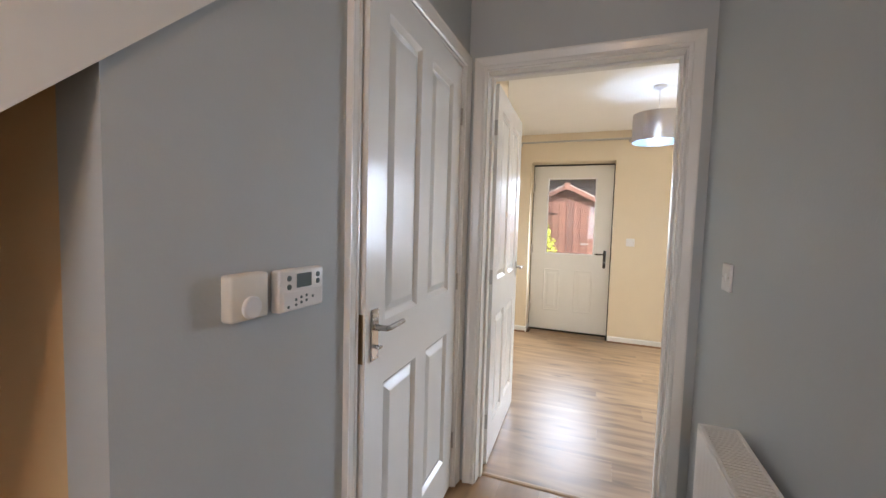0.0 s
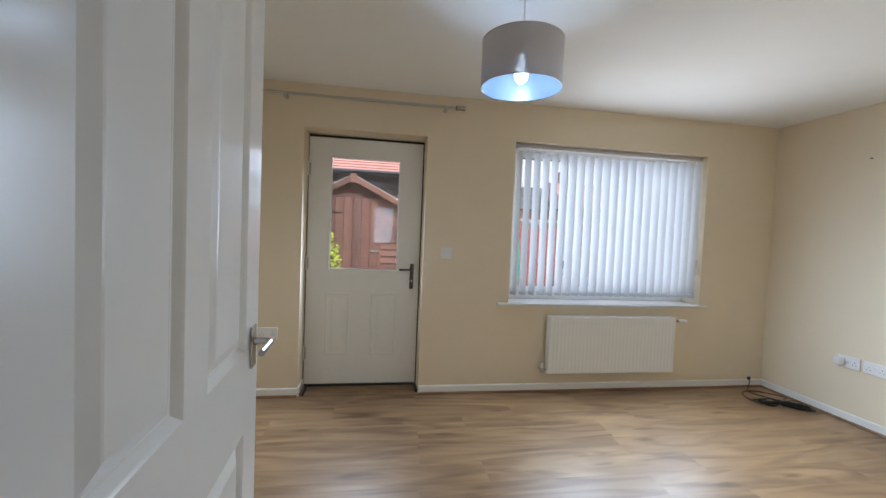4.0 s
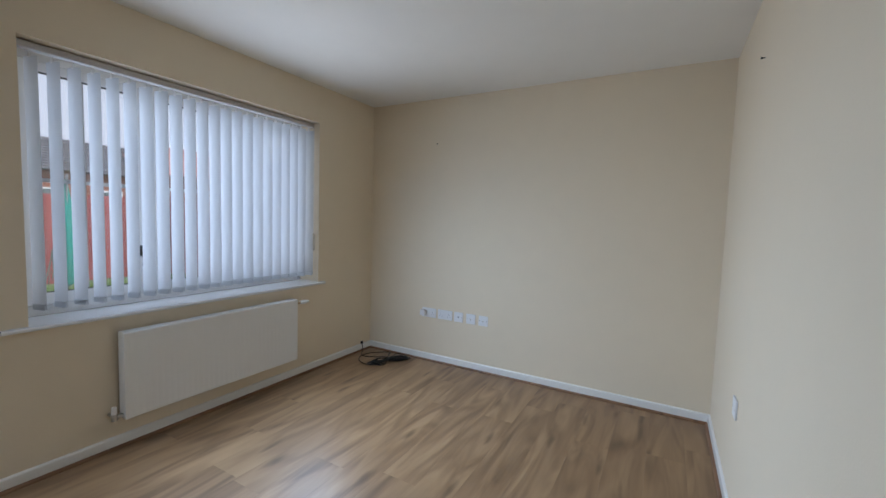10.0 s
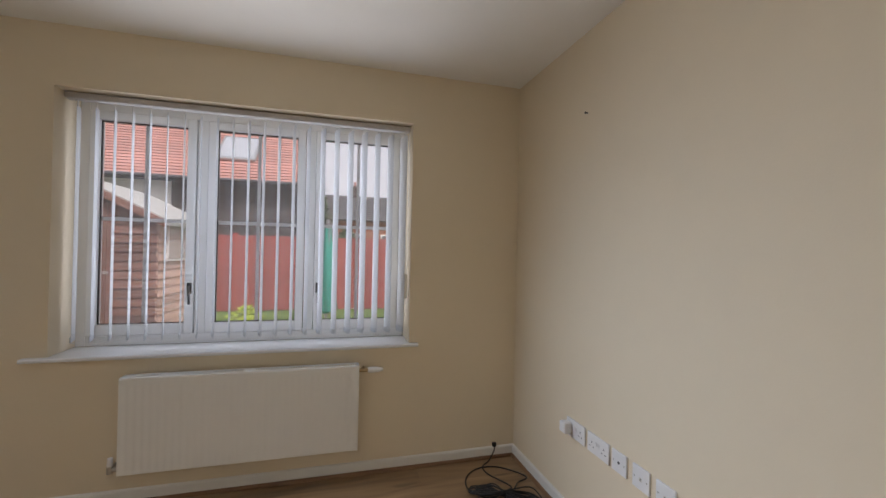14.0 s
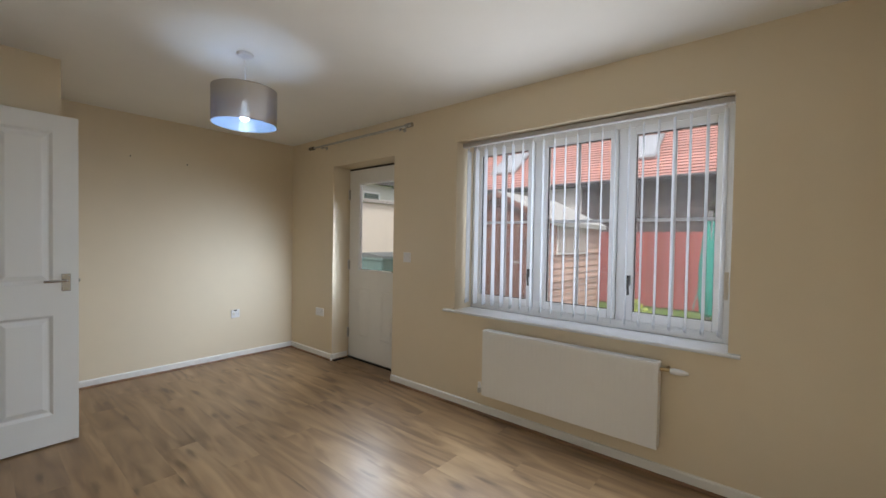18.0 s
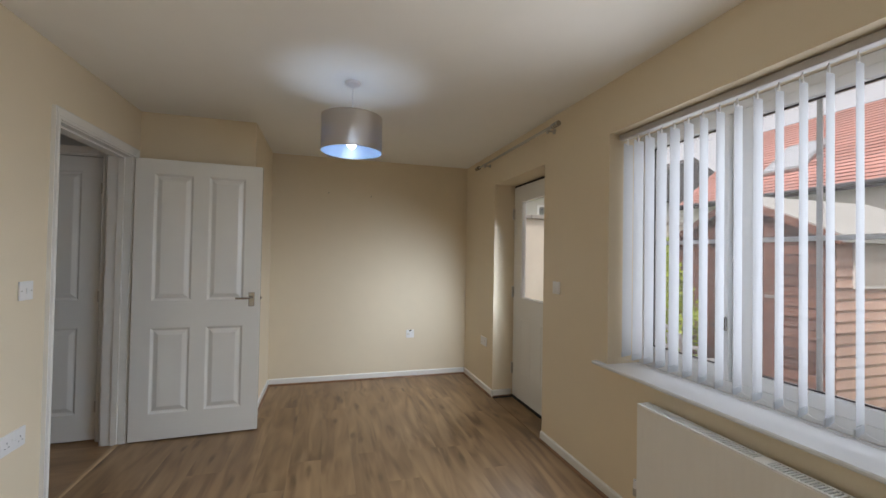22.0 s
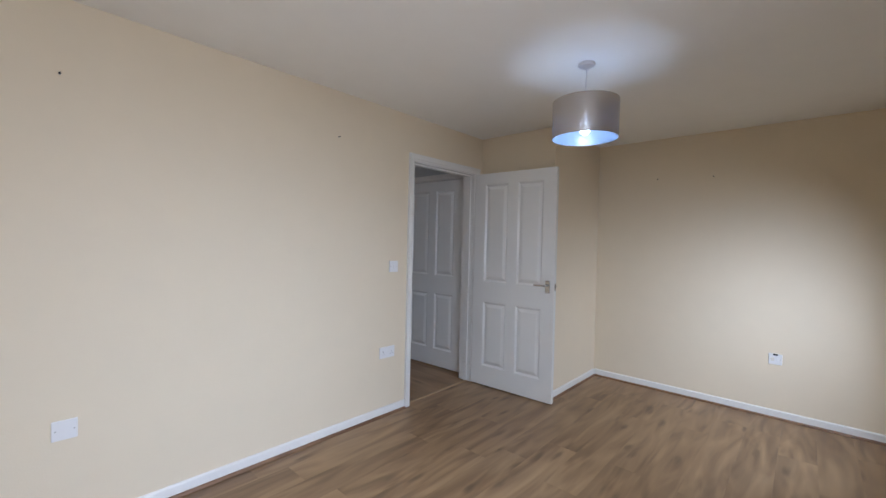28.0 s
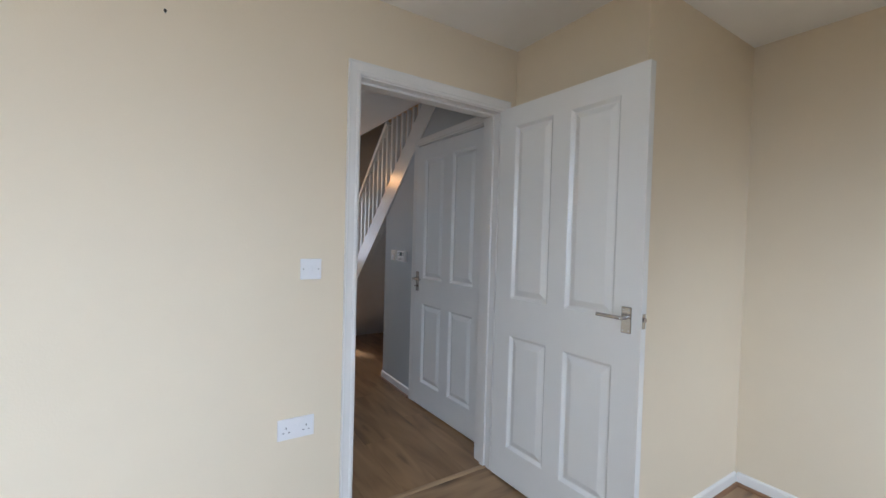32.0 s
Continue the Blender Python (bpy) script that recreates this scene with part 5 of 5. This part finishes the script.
side_fence = thing("garden_fence", "dark red garden fence with its rails showing", "fence", m=pose(1.9, 7.4, GZ, 0, 0, -90))
for k in range(56):
    piece("fence_board", fb, side_fence, pose(k * 0.125, 0.062, fr.uniform(-0.008, 0.008)))
for z in (0.3, 0.85, 1.4):
    part("rail", box(B(), 0, 7.0, 0.005, 0.06, z, z + 0.08), FENCE, side_fence)
for k in range(5):
    part("post", box(B(), k * 1.72, k * 1.72 + 0.09, -0.04, 0.058, 0, 1.78, 0.005), FENCE, side_fence)

# house behind the fence
house = thing("neighbour_house", "low house with a red tiled roof, black boarding and white render", "house", m=pose(0, 9.0, GZ))
HE = 3.30
part("wall", box(B(), -10.2, -1.45, 0.055, 6.0, 0, HE), MORTAR, house)
brick_wall = part("brick_wall", box(B(), -4.975, -1.55, 0.03, 0.05, 0, HE), MORTAR, house, "dark brown brick wall")
bk = finish("brick", box(B(), 0.0, 0.215, 0.0, 0.03, 0.0, 0.065, 0.003), DARKBRICK)
for r in range(20):
    for k in range(15):
        piece("brick", bk, brick_wall, pose(-4.97 + k * 0.225 + 0.11 * (r % 2), 0.02 + 0.004 * ((k * 7 + r * 3) % 3), 1.80 + r * 0.075))
bm = B()
for r in range(24):
    for k in range(15):
        x = -4.97 + k * 0.225 + 0.11 * (r % 2)
        box(bm, x, x + 0.215, 0.02, 0.05, r * 0.075, r * 0.075 + 0.065)
low = part("brickwork", bm, DARKBRICK, brick_wall)
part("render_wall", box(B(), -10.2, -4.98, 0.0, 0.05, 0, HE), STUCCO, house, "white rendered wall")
RS = math.atan2(2.35, 3.0)
tile_a = finish("tile_course", prism(B(), [(0.0, 0.0), (0.0, 0.026), (0.135, 0.014), (0.135, 0.0)], "x", -10.3, -1.42), TILE)
# near-black base shows in gaps between courses, standing in for their shadow lines
roof = part("roof", prism(B(), [(-0.30, HE - 0.20), (3.0, HE + 2.385), (6.4, HE - 0.20)], "x", -10.3, -1.42), BOARDING, house, "red tiled roof")
for r in range(26):
    piece("tile_course", tile_a, roof, Matrix.Translation((0, -0.32 + r * 0.158 * math.cos(RS), HE - 0.20 + r * 0.158 * math.sin(RS))) @ pose(0, 0, 0, math.degrees(RS), 0, 0))
part("fascia", box(B(), -10.3, -1.42, -0.31, -0.28, HE - 0.32, HE - 0.19), BOARDING, house)
part("gutter", rod(B(), (-10.3, -0.36, HE - 0.22), (-1.40, -0.36, HE - 0.22), 0.05, seg=10), BOARDING, house)
# roof panes: the bright sky's reflection put into a pale part-metal colour
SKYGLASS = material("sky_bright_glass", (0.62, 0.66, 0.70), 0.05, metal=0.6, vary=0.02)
for x0 in (-4.15, -8.4):
    m = Matrix.Translation((x0, 0.42, HE + 0.37 + 0.02)) @ pose(0, 0, 0, math.degrees(RS), 0, 0)
    sk = part("roof_window", box(B(), 0, 1.0, 0, 1.38, 0.03, 0.10, 0.01), ZINC, house, "roof window in a grey frame", m=m)
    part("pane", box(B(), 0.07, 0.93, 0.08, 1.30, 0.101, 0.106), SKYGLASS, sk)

# far houses to the north-east
far = thing("far_house", "far brick house with a dark tiled roof", "house", m=pose(3.2, 26.0, GZ))
part("wall", box(B(), -4.5, 7.5, 0, 7, 0, 3.6), BRICK, far)
froof = part("roof", prism(B(), [(-0.4, 3.4), (3.5, 5.55), (7.4, 3.4)], "x", -4.8, 7.8), SLATE, far, "dark tiled roof")
ct = finish("tile_course", prism(B(), [(0.0, 0.0), (0.0, 0.06), (0.36, 0.03), (0.36, 0.0)], "x", 0, 12.6), SLATE)
for r in range(12):
    a = math.atan2(2.15, 3.9)
    piece("tile_course", ct, froof, Matrix.Translation((-4.8, -0.42 + r * 0.34 * math.cos(a), 3.4 + r * 0.34 * math.sin(a))) @ pose(0, 0, 0, math.degrees(a), 0, 0))
ch = part("chimney", box(B(), -3.0, -2.5, 3.0, 3.5, 4.8, 6.25), DARKBRICK, far, "dark brick chimney")
for dx in (-2.86, -2.64):
    part("chimney_pot", rod(B(), (dx, 3.25, 6.25), (dx, 3.25, 6.6), 0.09, 0.07), TILE, ch)
for x in (-3.4, -1.0, 1.6, 4.2):
    wdw = part("window", box(B(), x, x + 1.2, -0.05, 0.0, 1.2, 2.5), UPVC, far, "white window")
    part("pane", box(B(), x + 0.08, x + 1.12, -0.056, -0.051, 1.28, 2.42), LCD, wdw)
far2 = thing("far_house", "far brick house with a brown tiled roof", "house", m=pose(13.5, 24.0, GZ))
part("wall", box(B(), -3.6, 6.0, 0, 6, 0, 3.8), BRICK, far2)
part("roof", prism(B(), [(-0.4, 3.6), (3.0, 5.7), (6.4, 3.6)], "x", -3.9, 6.3), TILE, far2, "brown tiled roof")
part("window", box(B(), -1.5, 0.2, -0.05, 0.0, 1.2, 2.5), UPVC, far2, "white window")
ch = part("chimney", box(B(), -3.0, -2.2, 2.6, 3.4, 5.2, 6.6), BRICK, far2)
cream_house = thing("far_house", "far cream house with slate roof and a tall chimney", "house", m=pose(-17.5, 13.5, GZ))
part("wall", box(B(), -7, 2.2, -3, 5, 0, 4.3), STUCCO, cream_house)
part("roof", prism(B(), [(-3.4, 4.1), (1.0, 6.2), (5.4, 4.1)], "x", -7.3, 2.5), SLATE, cream_house)
ch = part("chimney", box(B(), -0.4, 0.5, 0.6, 1.4, 5.2, 7.6), CREAMSTUCCO, cream_house, "cream chimney stack")
for dx in (-0.15, 0.25):
    part("chimney_pot", rod(B(), (dx, 1.0, 7.6), (dx, 1.0, 8.2), 0.12, 0.10), TILE, ch)
for x in (-5.5, -2.5, 0.2):
    wdw = part("window", box(B(), x, x + 1.3, -3.05, -3.0, 2.3, 3.5), UPVC, cream_house, "white window")
    part("pane", box(B(), x + 0.1, x + 1.2, -3.056, -3.051, 2.4, 3.4), LCD, wdw)
west_house = thing("far_house", "far white house beyond the boundary wall", "house", m=pose(-13.0, 5.0, GZ))
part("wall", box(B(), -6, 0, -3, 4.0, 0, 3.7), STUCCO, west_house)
part("roof", prism(B(), [(-3.3, 3.6), (0.5, 5.0), (4.3, 3.6)], "x", -6.3, 0.3), SLATE, west_house)
for y in (-1.8, 0.4, 2.4):
    wdw = part("window", box(B(), 0.0, 0.05, y, y + 0.9, 2.3, 3.3), UPVC, west_house, "white window")
    part("pane", box(B(), 0.051, 0.056, y + 0.08, y + 0.82, 2.38, 3.22), LCD, wdw)

# boundary wall on the west side
bw = structure("boundary_wall", box(B(), -6.75, -6.55, 0.35, 7.4, GZ, 1.98), CREAMSTUCCO, "cream rendered boundary wall with a grey coping", "wall")
cop = finish("coping_stone", box(B(), -6.80, -6.50, 0.003, 0.597, 1.98, 2.05, 0.008), PAVING)
for k in range(11):
    piece("coping_stone", cop, bw, pose(0, 0.5 + k * 0.6, 0))

# wheeled bin
bn = thing("wheeled_bin", "grey-green wheeled bin with a dark lid", "bin", m=pose(-5.75, 2.15, GZ + 0.04, 0, 0, 90))
bm = B()
lo = [bm.verts.new((x, y, 0.10)) for x, y in ((-0.22, -0.22), (0.22, -0.22), (0.22, 0.24), (-0.22, 0.24))]
hi = [bm.verts.new((x, y, 1.06)) for x, y in ((-0.29, -0.33), (0.29, -0.33), (0.29, 0.33), (-0.29, 0.33))]
bm.faces.new(lo), bm.faces.new(hi)
for i in range(4):
    bm.faces.new((lo[i], lo[(i + 1) % 4], hi[(i + 1) % 4], hi[i]))
bmesh.ops.recalc_face_normals(bm, faces=bm.faces)
bmesh.ops.bevel(bm, geom=bm.edges[:], offset=0.02, segments=2, affect="EDGES")
part("body", bm, BINGREEN, bn)
part("rim", box(B(), -0.31, 0.31, -0.35, 0.35, 1.03, 1.075, 0.01), BINGREEN, bn)
lid = part("lid", prism(B(), [(-0.36, 1.077), (0.36, 1.077), (0.36, 1.13), (0.1, 1.16), (-0.34, 1.11)], "x", -0.31, 0.31), BINLID, bn, "dark hinged lid")
part("handle", rod(B(), (-0.25, 0.39, 1.08), (0.25, 0.39, 1.08), 0.014), BINLID, lid)
for s in (-1, 1):
    wheel = part("wheel", rod(B(), (s * 0.2, 0.24, 0.10), (s * 0.26, 0.24, 0.10), 0.10, seg=20), BLACK, bn)
    part("hub", rod(B(), (s * 0.26, 0.24, 0.10), (s * 0.264, 0.24, 0.10), 0.04), BINLID, wheel)
part("foot", box(B(), -0.2, 0.2, -0.2, -0.12, 0.0, 0.11), BINGREEN, bn)


def plastic_chair(m):
    c = thing("garden_chair", "white moulded plastic garden chair", "chair", m=m)
    part("seat", box(B(), -0.23, 0.23, -0.22, 0.22, 0.41, 0.435, 0.01, 2), RESIN, c)
    bm = B()
    for k in range(6):
        x = -0.185 + k * 0.074
        tube(bm, [(x, 0.21, 0.43), (x, 0.25, 0.6), (x * 0.95, 0.30, 0.83)], 0.014, 6)
    tube(bm, [(-0.24, 0.21, 0.43), (-0.25, 0.27, 0.68), (-0.20, 0.31, 0.84), (0, 0.325, 0.90), (0.20, 0.31, 0.84), (0.25, 0.27, 0.68), (0.24, 0.21, 0.43)], 0.02, 8)
    part("backrest", bm, RESIN, c, smooth=True)
    for s in (-1, 1):
        part("armrest", tube(B(), [(s * 0.26, 0.27, 0.66), (s * 0.275, 0.0, 0.655), (s * 0.27, -0.2, 0.63), (s * 0.26, -0.22, 0.43)], 0.02, 8), RESIN, c, smooth=True)
        for y in (-0.21, 0.23):
            part("leg", rod(B(), (s * 0.25, y * 1.05, 0.0), (s * 0.22, y, 0.42), 0.018, 0.024, 10), RESIN, c)
    return c


plastic_chair(pose(-3.2, 1.5, GZ + 0.04, 0, 0, 168))

# rotary washing line, folded, in its teal cover
rl = thing("rotary_dryer", "folded rotary washing line with a teal green cover", "washing line", m=pose(-1.20, 3.55, GZ))
part("pole", rod(B(), (0, 0, 0), (0, 0, 1.85), 0.022, seg=14), ZINC, rl, "grey metal pole", smooth=True)
part("ground_socket", rod(B(), (0, 0, 0), (0, 0, 0.08), 0.04, seg=14), BINGREEN, rl)
bm = B()
prof = [(0.03, 0.52), (0.085, 0.56), (0.10, 0.8), (0.095, 1.15), (0.07, 1.5), (0.04, 1.72), (0.026, 1.76)]
seg = 28
rings = [[bm.verts.new(((r + 0.018 * math.sin(a * math.tau * 5 / seg + z * 3) * (r / 0.1)) * math.cos(a * math.tau / seg), (r + 0.018 * math.sin(a * math.tau * 5 / seg + z * 3) * (r / 0.1)) * math.sin(a * math.tau / seg), z)) for a in range(seg)] for r, z in prof]
for lo, hi in zip(rings, rings[1:]):
    for a in range(seg):
        bm.faces.new((lo[a], lo[(a + 1) % seg], hi[(a + 1) % seg], hi[a]))
part("cover", bm, TEAL, rl, "teal green folded lines and cover", smooth=True)
for a in range(4):
    c, s = math.cos(a * math.tau / 4 + 0.4), math.sin(a * math.tau / 4 + 0.4)
    part("arm", rod(B(), (0.03 * c, 0.03 * s, 0.5), (0.06 * c, 0.06 * s, 1.82), 0.009, seg=8), ZINC, rl)
bm = B()
for k in range(9):
    a = k * 0.7
    tube(bm, [(0.10 * math.cos(a), 0.10 * math.sin(a), 0.9), (0.17 * math.cos(a + 0.2), 0.17 * math.sin(a + 0.2), 0.55 + 0.03 * (k % 3)), (0.11 * math.cos(a + 0.5), 0.11 * math.sin(a + 0.5), 0.95)], 0.003, 4)
part("line", bm, TEAL, rl, "teal line")


def bush(label, m, radius, height, count, mat, seed, leaf=0.05):
    t = thing("shrub", label, "shrub", m=m)
    rg = random.Random(seed)
    bm = B()
    for k in range(7):
        a = rg.uniform(0, math.tau)
        tube(bm, [(0.02 * math.cos(a), 0.02 * math.sin(a), 0), (radius * 0.35 * math.cos(a), radius * 0.35 * math.sin(a), height * 0.5), (radius * 0.7 * math.cos(a), radius * 0.7 * math.sin(a), height * rg.uniform(0.75, 0.95))], 0.008, 5)
    part("stems", bm, TWIG, t)
    verts, faces = [], []
    for k in range(count):
        u, a = rg.random() ** 0.5, rg.uniform(0, math.tau)
        z = rg.uniform(0.06, 1.0)
        bulge = math.sin(math.pi * min(1, z * 0.8 + 0.15)) * (0.8 + 0.3 * math.sin(a * 3 + seed + z * 7))
        c = Vector((radius * u * bulge * math.cos(a), radius * u * bulge * math.sin(a), z * height))
        d = Vector((rg.uniform(-1, 1), rg.uniform(-1, 1), rg.uniform(-0.7, 0.5))).normalized()
        s = d.orthogonal().normalized() * leaf * rg.uniform(0.25, 0.45)
        d = d * leaf * rg.uniform(0.7, 1.3)
        n = len(verts)
        verts += [c, c + d * 0.5 + s, c + d, c + d * 0.5 - s]
        faces.append((n, n + 1, n + 2, n + 3))
    me = bpy.data.meshes.new("leaves")
    me.from_pydata(verts, [], faces)
    me.materials.append(mat)
    ob = new("leaves", me)
    ob.parent = t
    return t


bush("bright yellow-green leafy shrub beside the shed", pose(-4.40, 2.32, GZ), 0.40, 1.72, 6500, LEAF, 3, 0.05)
bush("bright green plants at the foot of the fence", pose(-2.55, 5.3, GZ), 0.3, 0.4, 700, LEAF, 8, 0.06)
bush("dark ivy climbing at the end of the boarded house", pose(-1.45, 8.6, GZ), 0.45, 3.0, 3800, IVY, 5, 0.09)
bush("dark green shrub behind the fence", pose(-0.75, 8.2, GZ), 0.6, 1.95, 2500, IVY, 9, 0.09)

# grass blades on the lawn
rg = random.Random(2)
verts, faces = [], []
for k in range(9000):
    x, y = rg.uniform(-4.5, 1.8), rg.uniform(3.0, 7.35)
    if -4.9 < x < -2.9 and y < 5.0:
        continue
    h, a, w = rg.uniform(0.03, 0.09), rg.uniform(0, math.tau), 0.004
    n = len(verts)
    verts += [(x - w * math.cos(a), y - w * math.sin(a), GZ), (x + w * math.cos(a), y + w * math.sin(a), GZ), (x + 0.03 * math.sin(a), y + 0.03 * math.cos(a), GZ + h)]
    faces.append((n, n + 1, n + 2))
me = bpy.data.meshes.new("grass")
me.from_pydata(verts, [], faces)
me.materials.append(BLADE)
tagged(new("grass", me), "short green grass blades on the lawn", "grass", kind="stuff")

# ---- floorboards ----
rg = random.Random(7)
cache = {}


def board(length, width, mat, along):
    key = (round(length, 3), round(width, 3), along)
    if key not in cache:
        lx, ly = (length, width) if along == "X" else (width, length)
        cache[key] = finish("plank", box(B(), 0.0001, lx - 0.0001, 0.0001, ly - 0.0001, -0.0085, 0.0), mat)
    return cache[key]


def lay(parent, mat, along, a0, a1, b0, b1, width, length):
    """Rows of boards along one axis from a0 to a1, row by row from b0 to b1, with staggered ends."""
    b = b0
    while b < b1 - 0.005:
        w = min(width, b1 - b)
        a = a0
        first = round(rg.uniform(0.3, length), 2)
        while a < a1 - 0.003:
            n = min(first if a == a0 else length, a1 - a)
            piece("plank", board(n, w, mat, along), parent, pose(a, b, 0) if along == "X" else pose(b, a, 0))
            a += n
        b += w


lay(floor, FLOORBOARD, "X", -4.9, 0.0, -2.9, 0.0, 0.193, 1.28)
lay(floor, FLOORBOARD, "X", -4.09, -3.168, 0.0, 0.19, 0.19, 1.28)
lay(floor_hall, HALLBOARD, "Y", -6.6, -2.91, -4.85, -2.905, 0.193, 1.28)
